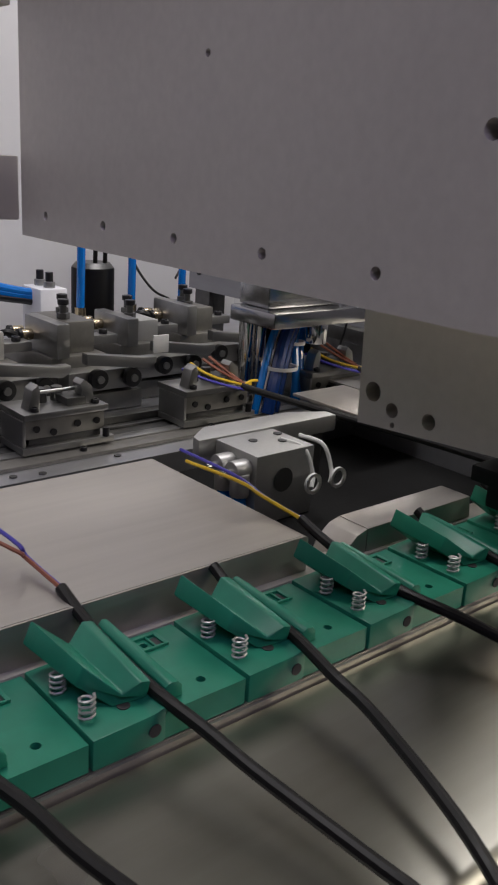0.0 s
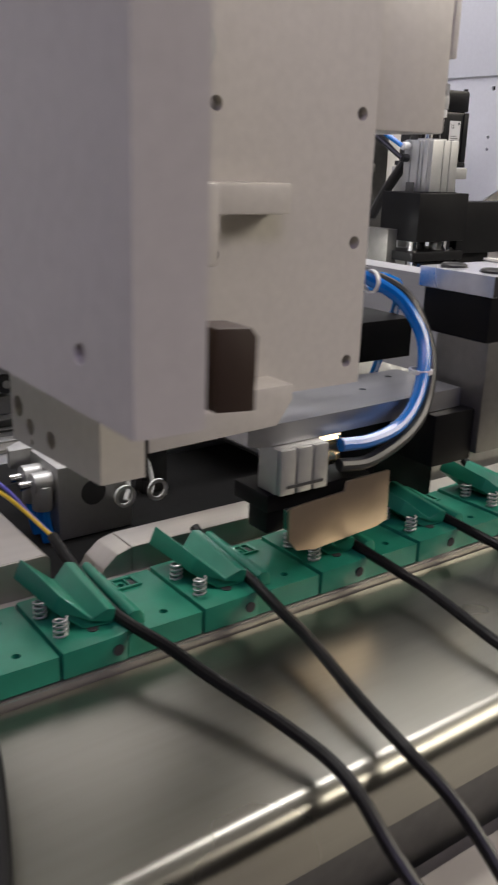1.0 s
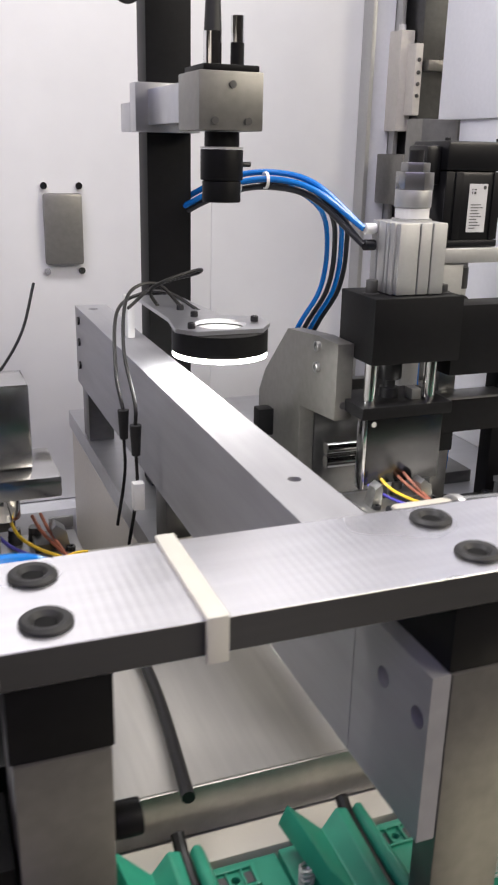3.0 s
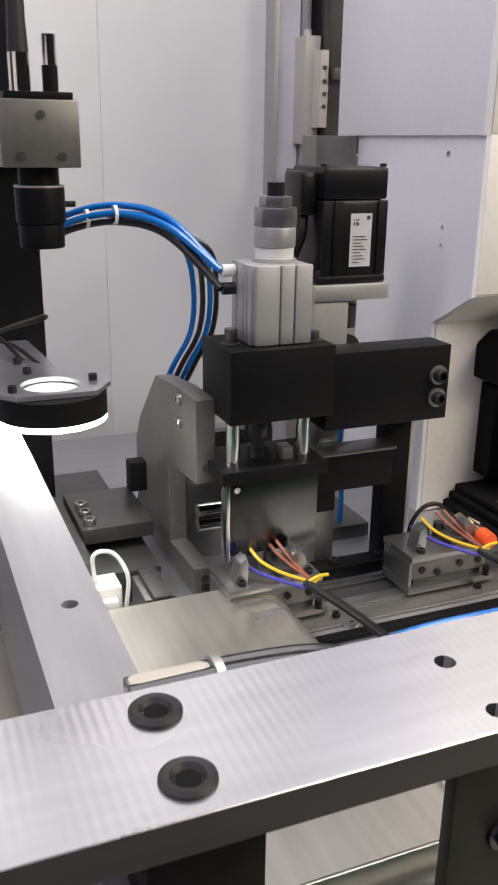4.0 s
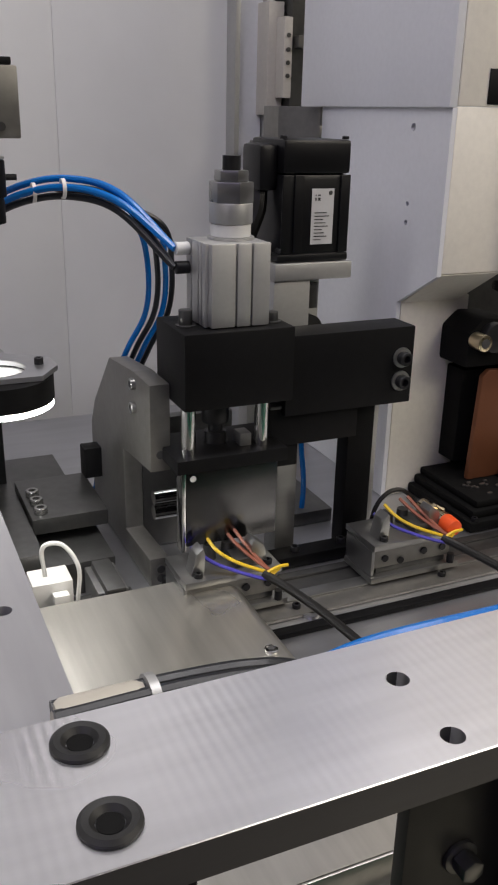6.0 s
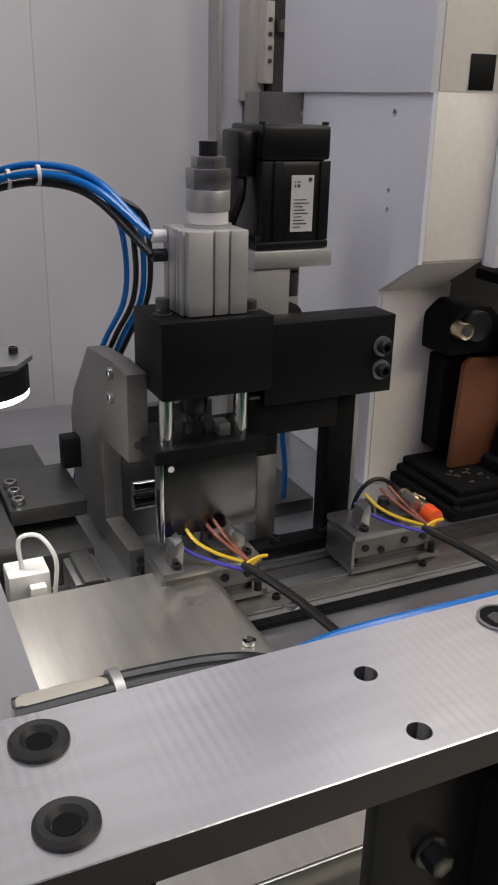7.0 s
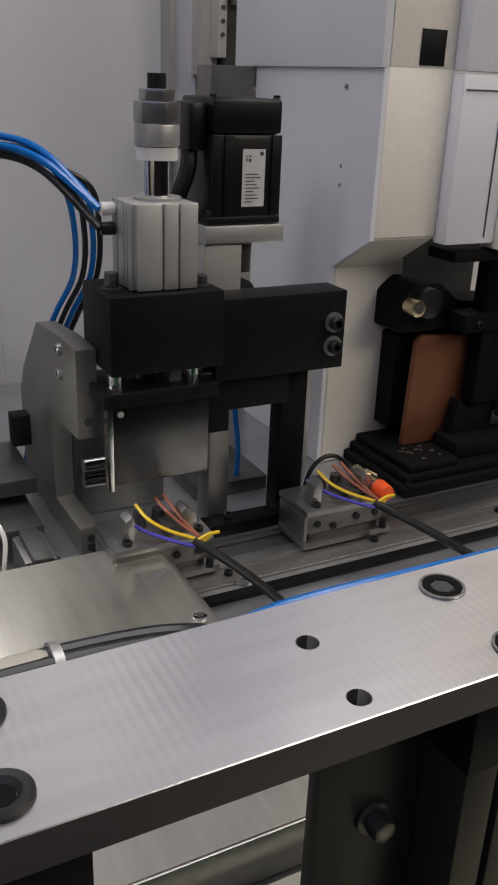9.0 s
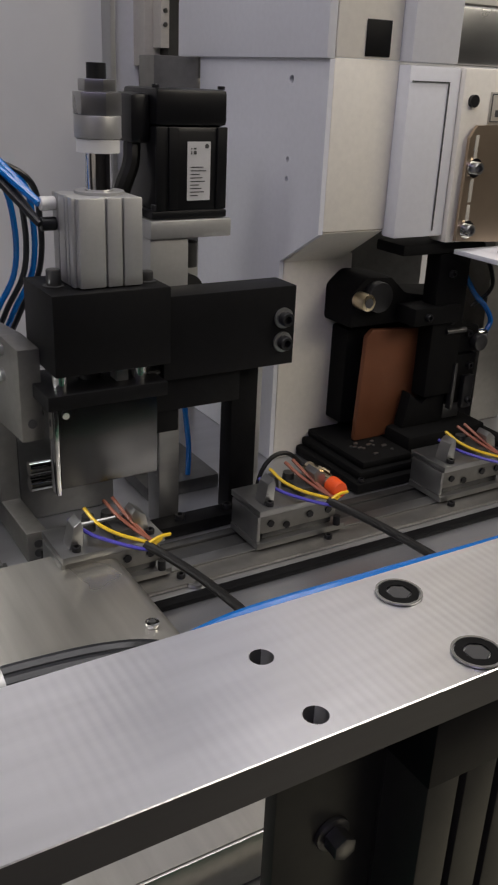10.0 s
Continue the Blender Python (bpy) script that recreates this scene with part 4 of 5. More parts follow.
def cable_duct():
    """The upright duct on the enclosure wall, seen between the motor and the second press."""
    t = thing("cable_duct", "grey upright cable duct with a beige bracket on the enclosure wall", "duct")
    part("duct", made(box, 1.2095, 1.300, 1.125, 1.1785, 0.9945, 2.0, 0.001), STEEL_DARK, t)
    for z in (1.20, 1.29, 1.38, 1.47, 1.60):
        part("clamp", made(box, 1.212, 1.262, 1.112, 1.1245, z, z + 0.012, 0.001), PLATE_GREY, t)
    rb = part("bracket", made(box, 1.189, 1.2075, 1.140, 1.1785, 1.312, 1.426, 0.001), PAINT, t, "beige angled bracket with four screws")
    part("flange", made(box, 1.1985, 1.2085, 1.120, 1.1398, 1.330, 1.410, 0.001), PAINT, rb)
    for z in (1.352, 1.365, 1.378, 1.392):
        part("screw", made(cyl, (1.2035, 1.1198, z), "y", 0.0024, -0.0012, 12), STEEL_DARK, rb)
    part("lamp_tip", made(cyl, (1.198, 1.155, 1.4262), "z", 0.0045, 0.007, 14), TIE, rb)
    part("terminal_box", made(box, 1.182, 1.2090, 1.105, 1.1785, 1.225, 1.285, 0.002), PLATE_GREY, t)
    part("tube", made(tube, [(1.215, 1.10, 1.29), (1.213, 1.09, 1.25), (1.210, 1.08, 1.18), (1.205, 1.07, 1.06), (1.20, 1.06, 0.9965)], 0.0026, 8), BLUE, t)


# ---- second crimping press ----
def press_two():
    t = thing("crimping_press", "pale painted crimping press with folded hood", "press")
    X = 1.158
    bm = bmesh.new()
    plate(bm, [(0.7568, 1.199), (0.808, 1.170), (0.808, 0.9945), (0.952, 0.9945), (0.952, 1.3202), (0.7568, 1.3202)],
          [(0.8045, 1.306, 0.0030), (0.8045, 1.249, 0.0021), (0.8045, 1.2345, 0.0021)], "x", X, X + 0.004)
    part("side_panel", bm, WHITE_COOL, t, "side panel with three holes, cool light in its colour")
    # black sheet added behind the holes, standing in for the unlit interior
    part("hole_backing_shade", made(box, X + 0.0042, X + 0.0048, 0.79, 0.82, 1.22, 1.315, 0), BLACK, t)
    part("upper_side", made(box, X - 0.003, X + 0.004, 0.757, 0.990, 1.3203, 1.75, 0.001), WHITE_COOL, t)
    part("front_panel", made(box, X + 0.0041, 1.2195, 0.7565, 0.760, 1.2010, 1.3208, 0.0004), PAINT_LIT, t, "beige front panel")
    bm = bmesh.new()
    W = rect(X + 0.0045, 1.2195, 1.3215, 1.75)
    prism(bm, W, "y", 0.7565, 0.760, 0.0008)
    upper = part("upper_front", bm, PAINT_LIT, t)
    # no real opening: a black plate gives the cut-out its shade
    part("window", made(box, 1.187, 1.209, 0.7555, 0.7563, 1.323, 1.347, 0.0003), BLACK, upper, "dark square cut-out")
    bm = bmesh.new()
    prism(bm, [(0.7575, 1.1995), (0.807, 1.169), (0.807, 1.173), (0.7605, 1.2015)], "x", X + 0.0045, 1.2195, 0.0004)
    part("under_slope", bm, PAINT_LIT, t, "sloping underside of the hood")
    part("lower_column", made(box, X + 0.0045, 1.231, 0.8075, 0.8110, 0.9945, 1.1725, 0.0010), PAINT_LIT, t, "cream lower front column")
    part("column_return", made(box, 1.2275, 1.231, 0.8113, 0.93, 0.9945, 1.1685, 0.0010), PAINT_LIT, t)
    # front door to the right, proud of the hood
    part("door", made(box, 1.2200, 1.2700, 0.7440, 0.7600, 1.1950, 1.3190, 0.0025), WHITE_COOL, t, "white hinged door panel")
    part("door_seam", made(box, 1.2225, 1.2585, 0.7432, 0.7438, 1.3075, 1.3085, 0), INK_HOLE, t)
    part("door_seam", made(box, 1.2575, 1.2585, 0.7432, 0.7438, 1.20, 1.3074, 0), INK_HOLE, t)
    part("door_upper", made(box, 1.2200, 1.2650, 0.7440, 0.7600, 1.3205, 1.75, 0.0020), WHITE_COOL, t)
    part("right_panel", made(box, 1.2702, 1.42, 0.7400, 0.7600, 1.1900, 1.3190, 0.0020), PAINT_LIT, t, "beige panel with adjusting bracket")
    part("right_upper", made(box, 1.2652, 1.42, 0.7500, 0.7650, 1.3205, 1.3600, 0.0015), STEEL, t)
    part("right_upper", made(box, 1.2652, 1.42, 0.7500, 0.7650, 1.3620, 1.75, 0.0015), PAINT_LIT, t)
    part("knob", made(cyl, (1.2800, 0.7398, 1.2960), "y", 0.0045, -0.003, 20), BLACK_OX, t)
    sign = part("sign", made(box, 1.298, 1.345, 0.7388, 0.7398, 1.280, 1.303, 0.0004), CREAM, t, "cream plate with dark border")
    bm = bmesh.new()
    for x0, x1, z0, z1 in ((1.299, 1.344, 1.3010, 1.3018), (1.299, 1.344, 1.2812, 1.2820), (1.299, 1.2998, 1.2812, 1.3018), (1.3432, 1.344, 1.2812, 1.3018),
                           (1.304, 1.338, 1.285, 1.290), (1.316, 1.322, 1.293, 1.299)):
        box(bm, x0, x1, 0.7384, 0.7387, z0, z1, 0)
    part("print", bm, INK_HOLE, sign)
    bm = bmesh.new()
    plate(bm, [(1.276, 1.192), (1.40, 1.185), (1.40, 1.281), (1.284, 1.279), (1.2775, 1.270)], [(1.2850, 1.262, 0.0026), (1.2835, 1.205, 0.0026)], "y", 0.7345, 0.7375)
    br = part("bracket", bm, TAN, t, "slotted bronze adjusting bracket")
    for z in (1.2480, 1.2010):
        part("washer", made(cyl, (1.2850, 0.7343, z), "y", 0.0072, -0.0015, 24), CHROME, br)
        socket_screw(br, 1.2850, 0.7326, z, 0.0048, 0.005, "y", -1, STEEL)
    for z0, z1 in ((1.255, 1.272), (1.222, 1.240), (1.2065, 1.2200)):
        part("slot", made(box, 1.2832, 1.2868, 0.7342, 0.7348, z0, z1, 0.0003), CREAM, br)
    # dark metal here stands in for the shade deep in the opening
    part("interior", made(box, 1.2315, 1.42, 0.93, 0.94, 0.9945, 1.19, 0.001), STEEL_DARK, t)
    part("inner_plate", made(box, 1.233, 1.262, 0.86, 0.866, 1.095, 1.19, 0.001), CREAM, t, "tan inner plate")
    part("right_post", made(box, 1.39, 1.43, 0.80, 0.84, 0.9945, 1.1895, 0.001), PLATE_GREY, t)
    # unseen lid, added to keep lamp light from leaking out of the seams
    part("light_lid", made(box, X - 0.003, 1.42, 0.7500, 0.990, 1.7503, 1.754, 0.001), WHITE_COOL, t)
    part("rear_shelf", made(box, 1.114, 1.1565, 0.953, 0.9845, 1.275, 1.3200, 0.001), PLATE_GREY, t)


def applicator():
    """The crimping tool inside the second press."""
    t = thing("crimp_applicator", "black crimping applicator with copper brown cover", "applicator", (1.286, 0.796, 0.9945))
    part("base", made(box, -0.100, 0.095, -0.080, 0.03, 0.0, 0.009, 0.002), DULL, t)
    part("base", made(box, -0.094, 0.075, -0.074, 0.03, 0.0092, 0.016, 0.002), DULL, t)
    part("bed", made(box, -0.088, -0.036, -0.070, 0.03, 0.0162, 0.0225, 0.002), DULL, t)
    part("bed", made(box, -0.034, 0.055, -0.062, 0.03, 0.0162, 0.032, 0.003), DULL, t)
    bm = bmesh.new()
    prism(bm, [(-0.068, 0.0228), (-0.020, 0.0228), (0.004, 0.050), (0.024, 0.104), (0.018, 0.117), (-0.058, 0.122), (-0.064, 0.116)], "y", -0.030, -0.024, 0.002)
    part("cover", bm, BROWN, t, "copper brown cover plate")
    bm = bmesh.new()
    prism(bm, [(-0.026, 0.0324), (0.020, 0.0324), (0.020, 0.058), (0.000, 0.058), (-0.006, 0.052), (-0.020, 0.064)], "y", -0.042, -0.0305, 0.001)
    part("toe", bm, DULL, t)
    part("body", made(box, -0.002, 0.040, -0.0235, 0.029, 0.0325, 0.118, 0.002), DULL, t)
    part("spine", made(box, -0.070, -0.0025, -0.010, 0.029, 0.0328, 0.118, 0.002), DULL, t)
    part("ram", made(box, -0.010, 0.024, -0.048, -0.0305, 0.060, 0.185, 0.002), DULL, t)
    bm = bmesh.new()
    prism(bm, [(-0.080, 0.1235), (0.044, 0.1235), (0.044, 0.143), (0.000, 0.146), (-0.024, 0.150), (-0.040, 0.164), (-0.066, 0.166), (-0.080, 0.154)], "y", -0.026, 0.020, 0.004)
    part("head", bm, DULL, t)
    part("cheek", made(cyl, (-0.058, -0.0265, 0.150), "y", 0.0125, -0.009, 24, None, 0.001), BLACK_OX, t)
    pivot = part("pivot", made(cyl, (-0.074, -0.0262, 0.148), "y", 0.0070, -0.014, 20, None, 0.001), BRASS, t, "worn brass pivot pin")
    part("bore_shade", made(cyl, (-0.074, -0.0404, 0.148), "y", 0.0040, -0.0004, 16), INK_HOLE, pivot)
    part("clamp_block", made(box, -0.034, 0.016, -0.052, -0.0265, 0.1265, 0.142, 0.002), DULL, t)
    part("ram_block", made(box, -0.052, 0.034, -0.050, -0.015, 0.1855, 0.1945, 0.002), DULL, t)
    part("lever", made(box, 0.0245, 0.052, -0.042, -0.026, 0.094, 0.118, 0.003), DULL, t)
    part("knuckle", made(cyl, (0.048, -0.0425, 0.104), "y", 0.0075, -0.008, 20, None, 0.0015), STEEL_DARK, t)
    f = part("fitting", made(cyl, (0.0525, -0.036, 0.108), "x", 0.0046, 0.012, 16, None, 0.0006), CHROME, t, "nickel air fitting")
    part("tube", made(tube, [(0.0645, -0.036, 0.108), (0.070, -0.036, 0.118), (0.066, -0.032, 0.130), (0.056, -0.026, 0.142), (0.046, -0.02, 0.160)], 0.0024, 8), BLUE, f)
    part("feed_arm", made(box, 0.0245, 0.050, -0.044, -0.026, 0.048, 0.0935, 0.002), DULL, t)
    part("feed_finger", made(box, 0.034, 0.046, -0.050, -0.0445, 0.044, 0.075, 0.002), BLACK_OX, t)
    part("feed_strip", made(box, 0.0205, 0.0240, -0.050, -0.044, 0.045, 0.088, 0.0008), STEEL_DARK, t)
    part("spring_pin", made(cyl, (0.006, -0.0485, 0.118), "x", 0.0024, 0.022, 12), STEEL_DARK, t)
    part("latch_plate", made(box, 0.022, 0.042, -0.040, -0.0265, 0.0325, 0.0475, 0.002), STEEL_DARK, t)
    for x, y, z in ((0.038, -0.042, 0.112), (0.042, -0.044, 0.083), (0.010, -0.048, 0.128), (0.004, -0.048, 0.168), (0.040, -0.050, 0.052), (-0.020, -0.052, 0.134)):
        socket_screw(t, x, y, z, 0.0032, 0.0035, "y", -1)
    for x, y in ((-0.094, -0.0765), (0.085, -0.075), (0.085, 0.0)):
        socket_screw(t, x, y, 0.0092, 0.0028, 0.003)
    rr = random.Random(3)
    for k in range(14):
        x, y = rr.uniform(-0.080, -0.046), rr.uniform(-0.062, -0.036)
        part("chip", made(box, x, x + rr.uniform(0.002, 0.005), y, y + 0.002, 0.0227, 0.0240, 0.0003), STEEL, t)
    part("wire", made(tube, [(0.06, -0.02, 0.1285), (0.072, -0.03, 0.15), (0.06, -0.02, 0.19), (0.05, 0.0, 0.23)], 0.002, 6), CABLE, t)
    tip = part("table_tip", made(box, -0.004, 0.11, -0.105, -0.055, 0.186, 0.190, 0.0008), WHITE_COOL, t, "white bracket with a hex bolt")
    part("bolt", made(cyl, (0.022, -0.085, 0.1902), "z", 0.0058, 0.006, 6, None, 0.0005), STEEL, tip)
    part("tip_post", made(box, 0.070, 0.085, -0.090, -0.070, 0.0165, 0.1858, 0.001), PAINT, t)


# ---- wire carriers on the rail ----
def spread_wires(t):
    for m, pts in ((YELLOW, [(-0.010, 0.010, 0.052), (-0.006, -0.004, 0.046), (0.004, -0.016, 0.041), (0.018, -0.026, 0.037), (0.026, -0.031, 0.035)]),
                   (VIOLET, [(-0.024, 0.004, 0.049), (-0.014, -0.012, 0.043), (0.0, -0.022, 0.038), (0.014, -0.030, 0.034), (0.024, -0.034, 0.032)]),
                   (RED_WIRE, [(0.006, 0.012, 0.054), (0.010, -0.002, 0.048), (0.018, -0.016, 0.041), (0.026, -0.028, 0.036)]),
                   (YELLOW, [(0.034, -0.026, 0.035), (0.026, -0.031, 0.035), (0.020, -0.032, 0.036), (0.030, -0.030, 0.039), (0.040, -0.028, 0.038)]),
                   (RED_WIRE, [(0.012, 0.010, 0.056), (0.016, -0.006, 0.048), (0.022, -0.020, 0.040), (0.027, -0.030, 0.034)])):
        part("wire", made(tube, pts, 0.0014, 6), m, t)


def wire_carrier(x, wired=True):
    t = thing("wire_carrier", "steel wire carrier with clamp jaws and spread wires" if wired else "empty steel wire carrier with open clamp jaws", "wire carrier", (x, 0.69, 0.9985), "carriers on the rail")
    bm = bmesh.new()
    box(bm, -0.036, 0.036, -0.020, 0.020, 0.0125, 0.0290, 0.0008)
    part("body", bm, PLATE_GREY, t)
    part("cap", made(box, -0.0385, 0.0385, -0.0225, 0.021, 0.0292, 0.0345, 0.0006), STEEL, t)
    part("neck", made(box, -0.032, 0.034, -0.017, 0.017, 0.0062, 0.0123, 0.0004), STEEL_DARK, t)
    part("foot", made(box, -0.040, 0.044, -0.023, 0.018, 0.0005, 0.0060, 0.0006), STEEL, t)
    part("end_plate", made(box, -0.0392, -0.0362, -0.0205, 0.018, 0.0064, 0.0288, 0.0005), STEEL, t)
    for x1, z1 in ((-0.027, 0.021), (-0.012, 0.0165), (0.010, 0.021), (0.028, 0.021)):
        part("screw", made(cyl, (x1, -0.0203, z1), "y", 0.0030, -0.0012, 14), BLACK_OX, t)
    part("dowel", made(cyl, (0.036, -0.0225, 0.0060), "z", 0.0030, 0.008, 12), BLACK_OX, t)
    part("latch", made(box, 0.004, 0.022, -0.0145, 0.010, 0.0347, 0.0415, 0.0008), STEEL_DARK, t)
    for s, x1 in ((-1, -0.0255), (1, 0.0255)):
        bm = bmesh.new()
        prism(bm, [(x1 - 0.005, 0.0347), (x1 + 0.005, 0.0347), (x1 + 0.004 - 0.002 * s, 0.0500), (x1 - 0.0005 - 0.005 * s, 0.0560), (x1 - 0.005 - 0.004 * s, 0.0520)], "y", -0.014, -0.001, 0.0008)
        part("jaw", bm, STEEL, t, "worn steel clamp jaw")
    for x1 in (-0.008, 0.007):
        part("stud", made(cyl, (x1, 0.008, 0.0347), "z", 0.0055, 0.012, 18, 0.0045), STEEL_DARK, t)
    socket_screw(t, -0.026, -0.016, 0.0347, 0.0034, 0.0035)
    socket_screw(t, 0.030, -0.015, 0.0347, 0.0034, 0.0035)
    squeeze = Matrix.Diagonal((0.90, 0.94, 0.88, 1))
    if wired:
        spread_wires(t)
    else:
        part("cross_rod", made(cyl, (-0.022, -0.002, 0.046), "x", 0.0016, 0.044, 10), STEEL, t)
    for ob in t.children_recursive:
        ob.data.transform(squeeze)
    if wired:
        line = [(0.018, -0.028, 0.031), (0.027, -0.046, 0.028), (0.036, -0.080, 0.026), (0.041, -0.130, 0.026), (0.040, -0.190, 0.029), (0.032, -0.270, 0.034)]
        if not 0.5 < x < 0.6:
            line = line[:4] + [(0.041, -0.165, 0.026)]
        part("cable", made(tube, line, 0.0030, 10), CABLE, t, "black jacketed cable")
    return t


def loaded_cable():
    """A stripped cable that lies on the plate until it is laid into the empty carrier behind the first press."""
    t = thing("cable", "black cable with yellow, violet and brown stripped wires", "cable", (-0.46, 0.69, 0.9760))
    spread_wires(t)
    for ob in t.children_recursive:
        ob.data.transform(Matrix.Diagonal((0.90, 0.94, 0.88, 1)))
    part("jacket", made(tube, [(0.018, -0.028, 0.031), (0.027, -0.046, 0.028), (0.036, -0.080, 0.026), (0.041, -0.130, 0.026), (0.041, -0.165, 0.026)], 0.0030, 10), CABLE, t, "black cable jacket")
    return t


# the places where carriers stop; each step takes every carrier to the next one
STOPS = [-0.18, -0.038, 0.104, 0.248, 0.390, 0.532, 0.674, 0.956, 1.098, 1.268, 1.56, 1.70]
CARRIERS = [(k, wire_carrier(STOPS[k], k > 4)) for k in range(9)]
LOADED = loaded_cable()


def carrier_rail():
    t = thing("carrier_rail", "ground steel guide rail for the carriers", "rail")
    part("rail", made(box, -0.4, 1.9, 0.672, 0.6835, 0.9943, 0.9982, 0.0005), STEEL, t)
    part("groove", made(box, -0.4, 1.9, 0.684, 0.700, 0.9943, 0.9965, 0.0004), STEEL_DARK, t)
    part("rear_strip", made(box, -0.4, 1.9, 0.7005, 0.708, 0.9943, 0.9982, 0.0004), STEEL_DARK, t)
    part("edge", made(box, -0.4, 1.9, 0.655, 0.6715, 0.9943, 0.9972, 0.0005), PLATE_GREY, t)
    part("back_rail", made(box, -0.4, 0.90, 0.709, 0.722, 0.9943, 1.004, 0.0006), STEEL_DARK, t)
    for k in range(9):
        socket_screw(t, 0.28 + 0.12 * k, 0.6635, 0.9974, 0.0030, 0.003)


def proximity_sensor(x):
    t = thing("proximity_sensor", "nickel sensor barrel with orange cap beside the carrier", "sensor", (x, 0.676, 1.034))
    bm = bmesh.new()
    cyl(bm, (0, 0, 0), "y", 0.0062, 0.030, 20, None, 0.0006)
    cyl(bm, (0, 0.012, 0), "y", 0.0085, 0.004, 6)
    part("barrel", bm, BRASS, t)
    part("cap", made(cyl, (0, -0.0002, 0), "y", 0.0068, -0.012, 22, 0.0060, 0.001), ORANGE, t, "bright orange cap")
    bm = bmesh.new()
    tube(bm, [(0, 0.030, 0), (-0.004, 0.037, 0.004), (-0.014, 0.038, 0.012), (-0.026, 0.037, 0.013), (-0.036, 0.036, 0.006), (-0.041, 0.036, -0.008), (-0.043, 0.036, -0.036)], 0.0018, 8)
    part("lead", bm, CABLE, t)
    part("holder", made(box, -0.010, 0.010, 0.020, 0.026, -0.0395, -0.0064, 0.0006), STEEL, t)


# ---- slide unit between beam and press ----
def slide_unit():
    t = thing("slide_unit", "dark steel cross slide with socket screws", "slide")
    part("plate", made(box, 0.845, 0.900, 0.775, 0.850, 1.028, 1.040, 0.001), STEEL_DARK, t)
    part("bar", made(box, 0.815, 0.844, 0.73, 0.95, 1.020, 1.036, 0.001), STEEL_DARK, t)
    part("base", made(box, 0.820, 0.895, 0.74, 0.95, 0.9945, 1.0195, 0.001), STEEL_DARK, t)
    for k in range(3):
        socket_screw(t, 0.853, 0.785 + 0.016 * k, 1.0402, 0.0050, 0.005, material=STEEL)
    part("rail", made(box, 0.872, 0.893, 0.700, 0.739, 0.9945, 1.016, 0.001), STEEL, t)
    part("runner", made(box, 0.876, 0.889, 0.692, 0.735, 1.0162, 1.022, 0.001), STEEL_DARK, t)
    part("stop", made(box, 0.898, 0.912, 0.835, 0.85, 1.0402, 1.065, 0.001), BLACK, t)
    s = thing("fibre_sensor", "small white sensor block lit by the ring lamp", "sensor", (-0.006, 0, 0))
    bm = bmesh.new()
    box(bm, 0.836, 0.862, 0.700, 0.722, 0.9945, 1.030, 0.001)
    box(bm, 0.848, 0.858, 0.6925, 0.6995, 0.9945, 1.024, 0.001)
    part("body", bm, TIE, s)
    part("lead", made(tube, [(0.846, 0.71, 1.0305), (0.846, 0.712, 1.050), (0.858, 0.708, 1.052), (0.866, 0.700, 1.038), (0.864, 0.698, 1.015), (0.864, 0.698, 0.9965)], 0.0015, 8), TIE, s)


